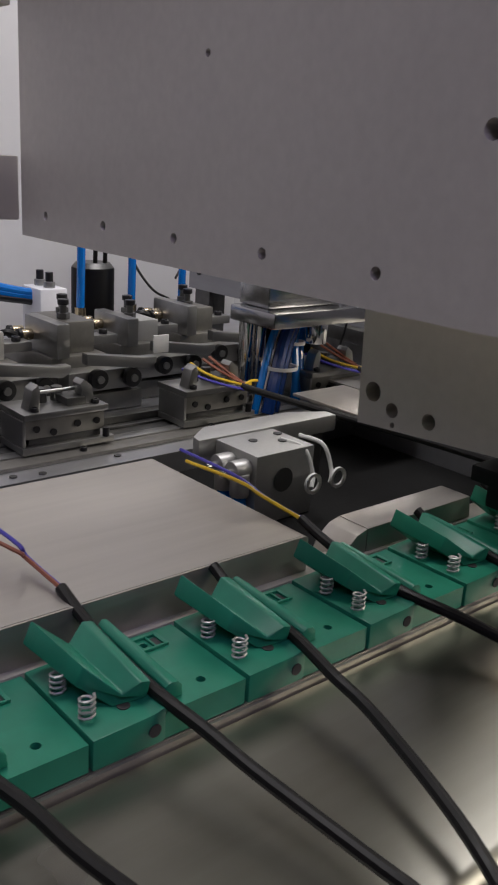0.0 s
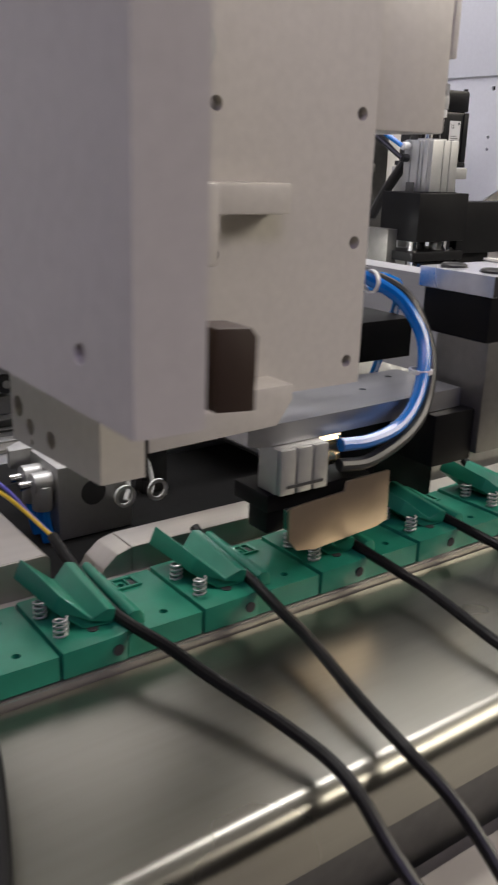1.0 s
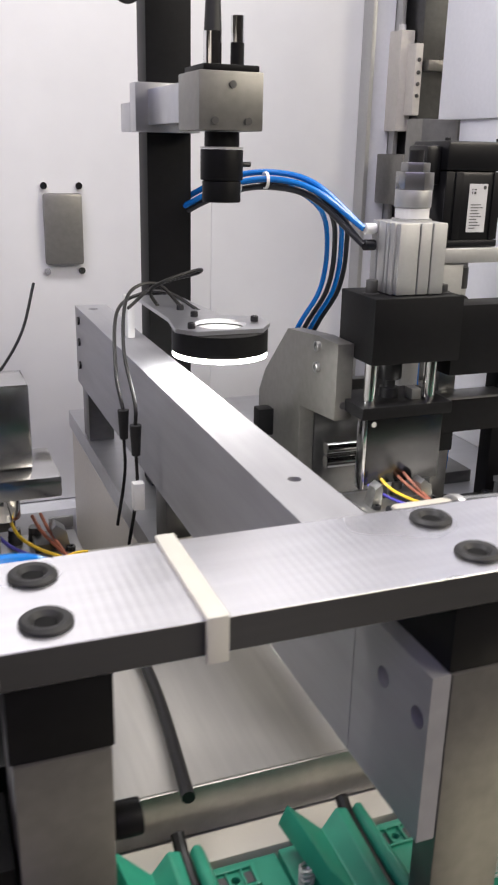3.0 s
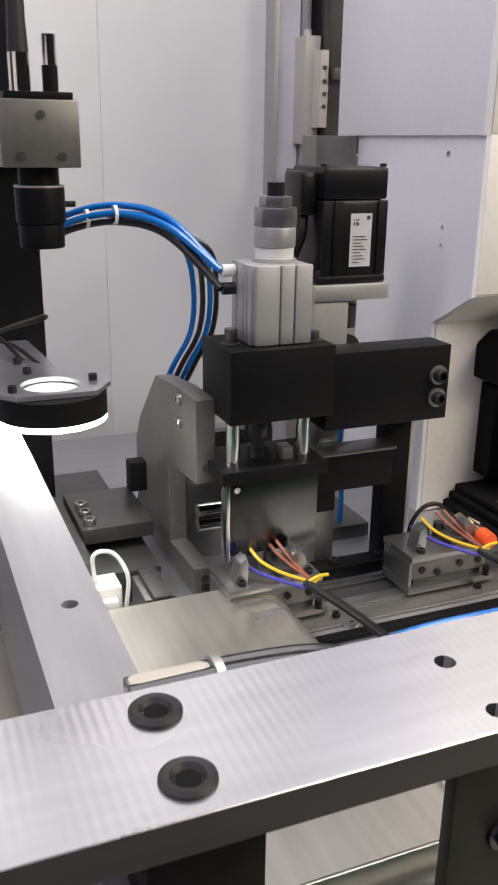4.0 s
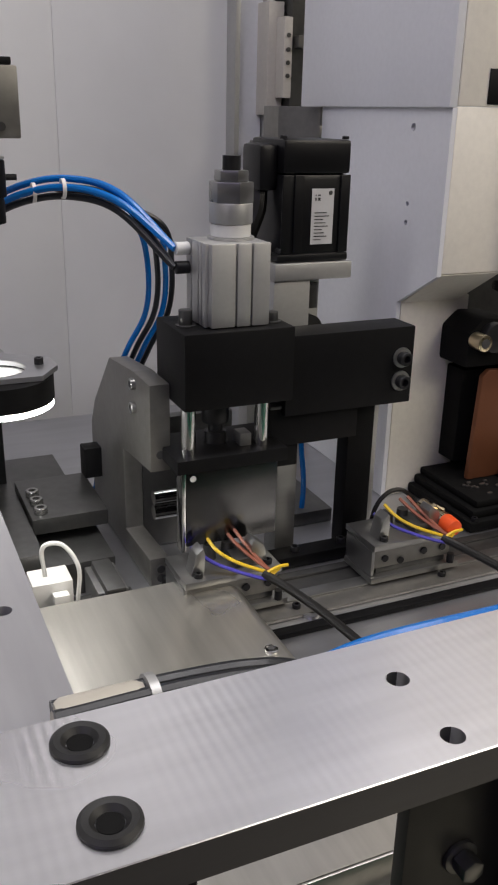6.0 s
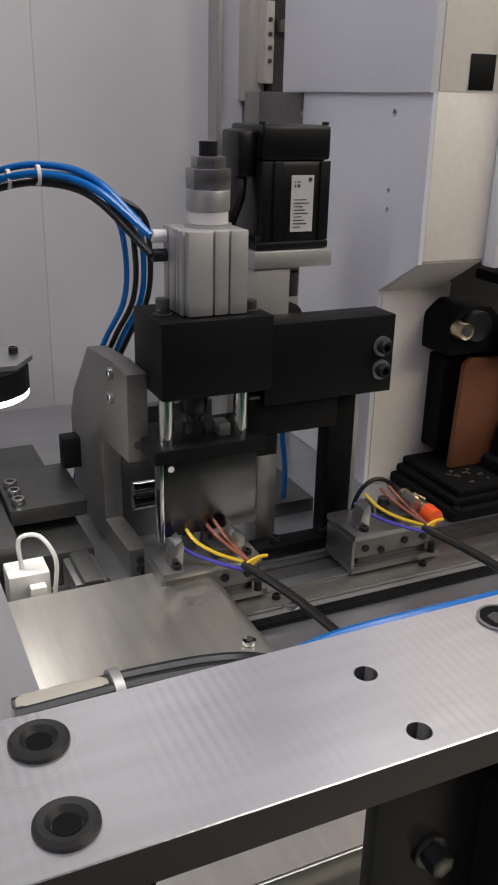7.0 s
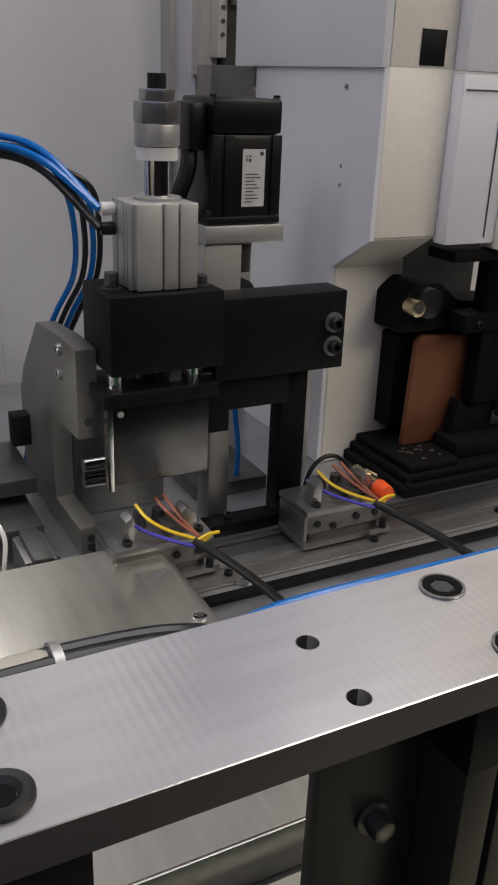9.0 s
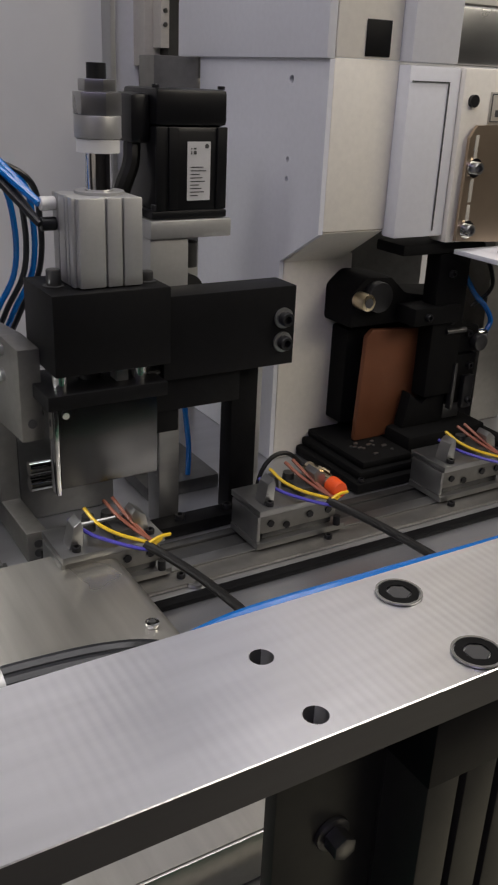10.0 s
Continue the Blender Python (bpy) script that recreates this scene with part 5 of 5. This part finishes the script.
# ---- hoses ----
def hoses():
    def bundle(label, runs, ties=()):
        t = thing("air_hose", label, "hose")
        for m, r, pts in runs:
            part("tube", made(tube, pts, r, 10), m, t)
        for c, axis in ties:
            part("tie", made(ring_mesh, c, axis, 0.0056, 0.0066, 0.0024, 20), TIE, t, "white nylon cable tie")
    # arch from the beam to the cylinder
    arch = []
    for k, (m, dx, dy, dz) in enumerate(((BLUE, 0, 0, 0), (BLUE, 0.002, 0.010, 0.005), (BLACK_TUBE, 0.0, 0.004, -0.006), (BLACK_TUBE, 0.004, 0.012, -0.001))):
        arch.append((m, 0.0024, [(0.815 + dx, 0.895 + dy, 1.19), (0.822 + dx, 0.880 + dy, 1.225 + dz), (0.838 + dx, 0.855 + dy, 1.243 + dz), (0.862 + dx, 0.825 + dy, 1.259 + dz), (0.888 + dx, 0.80 + dy, 1.265 + dz), (0.914 + dx, 0.772 + dy * 0.6, 1.258 + dz), (0.9395, 0.736, 1.232 if k < 2 else 1.220)]))
    for m, dx in ((BLUE, 0), (BLUE, 0.013), (BLACK_TUBE, 0.007), (BLACK_TUBE, 0.018)):
        arch.append((m, 0.0021, [(0.880, 0.808, 1.264), (0.908, 0.800, 1.258), (0.934 + dx, 0.80, 1.240), (0.945 + dx, 0.81, 1.208), (0.947 + dx, 0.825, 1.172), (0.936 + dx, 0.84, 1.140), (0.928 + dx, 0.86, 1.10), (0.92 + dx, 0.90, 0.9965)]))
    bundle("blue and black air tubes arching to the cylinder", arch, (((0.884, 0.803, 1.264), "x"), ((0.868, 0.822, 1.260), "x")))
    # loop beside the gripper
    loop = []
    for m, d, z in ((BLUE, 0.0, 1.078), (BLACK_TUBE, 0.006, 1.067)):
        loop.append((m, 0.0036, [(0.5255, 0.350, z), (0.545, 0.348, z), (0.568 + d, 0.350, 1.083 - d), (0.586 + d, 0.356, 1.098 - d), (0.596 + d, 0.366, 1.122 - d), (0.590 + d, 0.380, 1.143), (0.574 + d, 0.395, 1.155), (0.560, 0.415, 1.164), (0.548, 0.44, 1.172), (0.545, 0.47, 1.19)]))
    for k in range(3):
        loop.append((BLUE, 0.0030, [(0.545 + 0.006 * k, 0.47, 1.185), (0.552 + 0.006 * k, 0.44, 1.172 - 0.004 * k), (0.575, 0.43, 1.158 - 0.002 * k), (0.60, 0.425, 1.150 - 0.003 * k), (0.63, 0.43, 1.146 - 0.003 * k), (0.66, 0.45, 1.13), (0.69, 0.50, 1.06), (0.69, 0.52, 1.024)]))
    bundle("blue and black air tubes looped beside the gripper", loop, (((0.577, 0.392, 1.152), "x"), ((0.592, 0.362, 1.105), "z"), ((0.585, 0.428, 1.153), "x")))
    # run tied along the rear edge of the long bar
    run = []
    for m, y, z, rise in ((BLACK_TUBE, 0.4115, 1.1485, -0.010), (BLACK_TUBE, 0.4175, 1.1475, -0.012), (BLUE, 0.4115, 1.1395, 0.0080), (BLUE, 0.4180, 1.1390, 0.0070)):
        run.append((m, 0.0029, [(0.79, y + 0.002, z + 0.002), (0.83, y + 0.002, z + 0.002), (0.860, y, z), (0.895, y, z + rise), (0.95, y, z + rise), (1.0, y, z + rise - 0.001), (1.09, y + 0.002, z + rise - 0.004), (1.16, y + 0.03, z - 0.03), (1.22, y + 0.05, 1.02), (1.25, y + 0.06, 0.9972)]))
    bundle("blue and black air tubes tied along the bar", run, (((0.876, 0.4145, 1.1415), "x"), ((0.945, 0.4135, 1.1415), "x")))
    c = thing("hose_joint", "grey plastic tube joint behind the bar", "fitting")
    part("sleeve", made(cyl, (0.790, 0.4165, 1.1445), "x", 0.0090, 0.028, 22, None, 0.003), CREAM, c)
    part("flange", made(cyl, (0.8182, 0.4165, 1.1445), "x", 0.0102, 0.003, 22), ALU_MATT, c)


# ---- stripping station beyond the first press ----
def left_station():
    v = thing("gripper_head", "aluminium parallel gripper with nickel fittings and white rings", "gripper", (0.471, 0.541, 0.9972))
    part("body", made(box, -0.026, 0.026, -0.022, 0.022, -0.0194, 0.030, 0.0012), ALU_MATT, v)
    bm = bmesh.new()
    prism(bm, [(-0.040, 0.0225), (-0.038, 0.032), (-0.018, 0.047), (0.062, 0.047), (0.092, 0.034), (0.092, 0.0225)], "z", 0.018, 0.031, 0.0012)
    part("nose", bm, ALU_MATT, v, "chamfered aluminium arm behind the gripper body")
    part("nose_leg", made(box, 0.060, 0.080, 0.0235, 0.036, -0.0194, 0.0178, 0.001), STEEL_DARK, v)
    part("bore_shade", made(cyl, (-0.002, -0.0222, 0.010), "y", 0.0085, -0.0006, 24), INK_HOLE, v)
    for x, y in ((-0.006, 0.006), (0.012, -0.004), (0.020, 0.010)):
        part("screw", made(cyl, (x, y, 0.0302), "z", 0.0032, 0.0005, 14), INK_HOLE, v)
    for y in (-0.012, 0.004):
        e = part("elbow", made(cyl, (-0.0262, y, 0.019), "x", 0.0072, -0.013, 16, None, 0.001), ALU_MATT, v, "nickel elbow fitting")
        part("collar", made(cyl, (-0.033, y - 0.002, 0.018), "z", 0.0066, -0.016, 16, None, 0.001), ALU_MATT, e)
        part("tip", made(cyl, (-0.0384, y, 0.019), "x", 0.0028, -0.009, 12), CHROME, e)
        part("tube", made(tube, [(-0.033, y - 0.002, 0.004), (-0.033, y - 0.003, -0.006), (-0.031, y - 0.006, -0.0190)], 0.0046, 10), BLUE, e)
    for k, x in enumerate((0.018, 0.036)):
        pts = [(x - 0.004, 0.0, 0.0300), (x, -0.020, 0.028), (x + 0.002, -0.028, 0.012), (x - 0.002, -0.032, 0.004)]
        r = part("white_lead", made(tube, pts, 0.0016, 8), TIE, v)
        part("ring", made(ring_mesh, (x - 0.004 + 0.006 * k, -0.036, 0.008), "y", 0.0052, 0.0074, 0.002, 24), TIE, r)
    g = thing("cable_guard", "bright folded sheet guard behind the clips", "guard", (0.478, 0.428, 0.9945))
    bm = bmesh.new()
    prism(bm, [(-0.0355, 0.001), (-0.0355, 0.0205), (0.060, 0.0205), (0.064, 0.0010)], "y", -0.010, 0.013, 0.0012)
    part("sheet", bm, SATIN, g)
    bm = bmesh.new()
    prism(bm, [(-0.058, 0.001), (-0.052, 0.0115), (-0.044, 0.0180), (-0.0358, 0.0203), (-0.0358, 0.001)], "y", -0.010, 0.013, 0.0008)
    part("nose", bm, SATIN, g)
    for k, (x, y) in enumerate(((0.30, 0.775), (0.385, 0.800), (0.470, 0.800), (0.552, 0.820), (0.634, 0.840))):
        t = thing("stripping_unit", "grey steel stripping unit with clamp screws and rollers", "wire stripper", (x, y, 0.9945), "stripping units")
        part("base", made(box, -0.042, 0.042, -0.045, 0.10, 0.0, 0.016, 0.001), STEEL_DARK, t)
        bm = bmesh.new()
        prism(bm, [(-0.036, 0.0162), (0.030, 0.0162), (0.034, 0.034), (0.018, 0.046), (-0.036, 0.046)], "y", -0.022, 0.070, 0.0015)
        part("body", bm, PLATE_GREY, t)
        part("slide", made(box, -0.030, 0.036, -0.042, -0.0225, 0.018, 0.036, 0.0012), STEEL, t)
        part("upright", made(box, -0.034, -0.022, -0.030, 0.030, 0.0462, 0.076 - 0.004 * (k % 2), 0.0012), STEEL, t)
        part("side_block", made(box, -0.0215, 0.012, -0.012, 0.044, 0.0462, 0.066 + 0.004 * (k % 3), 0.0012), ALU_MATT if k % 2 else PLATE_GREY, t)
        bm = bmesh.new()
        prism(bm, [(-0.018, 0.044), (0.044, 0.036), (0.052, 0.040), (0.052, 0.046), (0.040, 0.046), (-0.018, 0.054)], "y", -0.052, -0.0425, 0.0010)
        part("lever", bm, STEEL, t)
        part("link", made(box, 0.0125, 0.040, -0.006, 0.010, 0.050, 0.0585, 0.001), STEEL, t)
        for x1, z in ((0.030, 0.028), (-0.004, 0.030)):
            r = part("roller", made(cyl, (x1, -0.0425, z), "y", 0.0085, -0.007, 22, None, 0.001), BLACK_OX, t)
            part("axle", made(cyl, (x1, -0.0497, z), "y", 0.0034, -0.002, 12), STEEL, r)
        top = 0.0662 + 0.004 * (k % 3)
        for x1, y1 in ((-0.010, 0.004), (0.003, 0.030)):
            n = part("nut", made(cyl, (x1, y1, top), "z", 0.0058, 0.005, 6, None, 0.0005), STEEL_DARK, t)
            part("stud", made(cyl, (x1, y1, top + 0.0051), "z", 0.0032, 0.007, 12), STEEL_DARK, n)
            part("knob", made(cyl, (x1, y1, top + 0.0122), "z", 0.0050, 0.005, 14, None, 0.0008), BLACK_OX, n)
        socket_screw(t, 0.028, 0.0, 0.0588, 0.0040, 0.004)
        socket_screw(t, -0.028, 0.060, 0.0462, 0.0040, 0.004)
        for y1 in (0.016, 0.034):
            f = part("fitting", made(cyl, (-0.0345, y1, 0.060), "x", 0.0050, -0.010, 16, None, 0.0005), TIE if k == 1 else BRASS, t, "push-in air fitting")
            part("collar", made(cyl, (-0.0447, y1, 0.060), "x", 0.0058, -0.003, 16), BLACK_OX, f)
        part("tube", made(tube, [(-0.0475, 0.016, 0.060), (-0.058, 0.022, 0.062), (-0.066, 0.05, 0.048), (-0.066, 0.085, 0.018), (-0.064, 0.11, 0.003)], 0.0030, 8), BLACK_TUBE if k % 2 else CABLE, t)
        if k == 2:
            part("reflector", made(box, 0.050, 0.066, -0.050, -0.048, 0.048, 0.064, 0.0005), TIE, t, "small white marker tab")
    d = thing("air_reservoir", "tall black cylinder housing with blue tubes", "air cylinder", (0.572, 0.95, 0.9945))
    part("housing", made(cyl, (0.003, 0, 0), "z", 0.023, 0.098, 32, None, 0.002), BLACK, d)
    part("cap", made(cyl, (0.003, 0, 0.0982), "z", 0.0225, 0.005, 32, 0.018), STEEL_DARK, d)
    for x in (-0.032, 0.030):
        part("tube", made(tube, [(x, -0.035, 0.062), (x * 0.98, -0.036, 0.12), (x * 0.9, -0.034, 0.20), (x * 0.9, -0.02, 0.36)], 0.0042, 10), BLUE, d)
        part("fitting", made(cyl, (x, -0.035, 0.046), "z", 0.0058, 0.016, 16), BRASS, d)
    part("tube", made(tube, [(0.100, -0.03, 0.040), (0.100, -0.03, 0.10), (0.104, -0.028, 0.18), (0.100, 0.0, 0.36)], 0.0042, 10), BLUE, d)
    for x in (0.0, 0.012):
        part("lead", made(tube, [(x, -0.01, 0.103), (x - 0.006, -0.02, 0.16), (x - 0.01, 0.0, 0.30)], 0.0024, 8), CABLE, d)
    part("lead", made(tube, [(0.075, 0.02, 0.20), (0.050, 0.0, 0.14), (0.048, -0.01, 0.105), (0.066, -0.02, 0.075), (0.09, -0.02, 0.062)], 0.0014, 8), CABLE, d)
    part("lead", made(tube, [(0.15, 0.02, 0.17), (0.135, 0.0, 0.13), (0.115, -0.01, 0.10), (0.098, -0.02, 0.085)], 0.0014, 8), CABLE, d)
    h = thing("manifold_hose", "thick blue air hoses leading to the stripping units", "hose")
    for k in range(3):
        part("tube", made(tube, [(0.28, 0.99, 1.062 + 0.008 * k), (0.36, 0.965, 1.070 + 0.008 * k), (0.43, 0.945, 1.071 + 0.006 * k), (0.478, 0.93, 1.066 + 0.004 * k), (0.492, 0.926, 1.064 + 0.004 * k)], 0.0046, 10), BLACK_TUBE if k == 0 else BLUE, h)
    v = part("manifold", made(box, 0.490, 0.520, 0.905, 0.945, 0.9945, 1.078, 0.002), WHITE_COOL, h, "white air manifold block")
    for y in (0.915, 0.935):
        n = part("valve_screw", made(cyl, (0.505, y, 1.0782), "z", 0.0058, 0.006, 16, None, 0.0006), STEEL, v)
        part("knob", made(cyl, (0.505, y, 1.0844), "z", 0.0038, 0.009, 12), BLACK_OX, n)
    p = thing("guide_column", "dark guide head with chrome columns and blue hose bundle", "column", (0.60, 0.66, 0.9945))
    for x in (-0.008, 0.008):
        part("column", made(cyl, (x, 0.050, 0), "z", 0.0065, 0.0795, 22), CHROME, p)
    part("head", made(box, -0.020, 0.095, 0.000, 0.06, 0.080, 0.094, 0.002), SMUDGED, p)
    part("head_plate", made(box, -0.010, 0.080, 0.020, 0.06, 0.0943, 0.150, 0.002), SMUDGED, p)
    part("cylinder", made(cyl, (0.060, 0.030, 0.0797), "z", 0.011, -0.022, 24, None, 0.001), CHROME, p)
    part("cylinder", made(box, 0.008, 0.028, 0.050, 0.075, 0.050, 0.0797, 0.001), BLACK, p)
    dark = mat("dark_blue_hose", (0.008, 0.035, 0.16), 0.22, 0, 0.1, 50, 0, coat=0.3)
    for k, (dx, dy, m, r) in enumerate(((0.0, 0.0, dark, 0.0062), (0.010, 0.004, dark, 0.0058), (-0.010, 0.006, BLUE, 0.0034), (0.026, 0.012, BLUE, 0.0036), (0.034, 0.014, BLUE, 0.0036))):
        lean = 0.018 if k < 3 else 0.002
        part("tube", made(tube, [(0.006 + dx - lean, 0.010 + dy, 0.003), (0.010 + dx - lean * 0.7, 0.014 + dy, 0.030), (0.016 + dx, 0.026 + dy, 0.060), (0.022 + dx + lean * 0.4, 0.030 + dy, 0.088), (0.028 + dx + lean * 0.6, 0.034 + dy, 0.14)], r, 10), m, p)
    part("tie", made(ring_mesh, (0.010, 0.020, 0.040), "z", 0.0135, 0.0150, 0.003, 24), TIE, p, "white nylon tie round the hoses")
    part("tie", made(ring_mesh, (0.036, 0.032, 0.058), "z", 0.0085, 0.0098, 0.003, 24), TIE, p, "white nylon tie round the hoses")


insertion_press()
SLIDE = press_slide()
REAR = rear_slide()
servo_motor()
cable_duct()
press_two()
applicator()
carrier_rail()
proximity_sensor(1.128)
slide_unit()
hoses()
left_station()


# ---- what moves ----
def motions():
    shift = -2 * CLIP_PITCH
    for ob in CLIPS:
        x, y, z = ob.location
        walk(ob, [(t, pose(x + n * shift, y, z)) for t, n in ((0, 0), (1.38, 0), (1.53, 1), (5.56, 1), (5.80, 2), (9.76, 2), (9.97, 3), (10.0, 3))])
    for k, ob in CARRIERS:
        x, y, z = ob.location
        rows, at = [(0, pose(x, y, z))], k
        for start in (1.32, 5.50, 9.74):
            late, take = (0.0, 0.11) if at > 7 else (0.10, 0.12)
            rows += [(start + late, pose(STOPS[at], y, z)), (start + late + take, pose(STOPS[at + 1], y, z))]
            at = min(at + 1, 10)
            if at == 9 and start < 9:
                rows += [(start + 0.9, pose(STOPS[9], y, z)), (start + 1.2, pose(STOPS[10], y, z))]
                at = 10
        rows += [(10.0, pose(STOPS[at], y, z))] if rows[-1][0] < 10 else []
        walk(ob, rows)
    x, y, z = LOADED.location
    home, top, last = pose(x, y, z), 0.9985, STOPS[7]
    walk(LOADED, [(0, home), (2.3, home), (2.5, pose(x, y, 1.09)), (3.0, pose(STOPS[5], y, 1.09)), (3.2, pose(STOPS[5], y, top)), (5.60, pose(STOPS[5], y, top)),
                  (5.72, pose(STOPS[6], y, top)), (9.84, pose(STOPS[6], y, top)), (9.96, pose(last, y, top)), (10.0, pose(last, y, top))])
    x, y, z = SIDE_BOX.location
    walk(SIDE_BOX, [(t, pose(x, y, z + d)) for t, d in ((0, 0.031), (1.60, 0.031), (1.72, 0), (10, 0))])
    x, y, z = SLIDE.location
    up = 0.0215
    walk(SLIDE, [(t, pose(x, y, z + d * up)) for t, d in ((0, 0), (0.25, 0), (0.4, 1), (1.55, 1), (1.68, 0), (4.58, 0), (4.70, 1), (5.82, 1), (5.92, 0), (8.90, 0), (9.0, 1), (10, 1))])
    x, y, z = REAR.location
    walk(REAR, [(t, pose(x, y, z - d * 0.026)) for t, d in ((0, 0), (1.7, 0), (2.0, 1), (4.25, 1), (4.42, 0), (7.50, 0), (7.62, 1), (7.8, 1), (7.92, 0), (8.1, 0), (8.22, 1), (8.65, 1), (8.78, 0), (10, 0))])


motions()
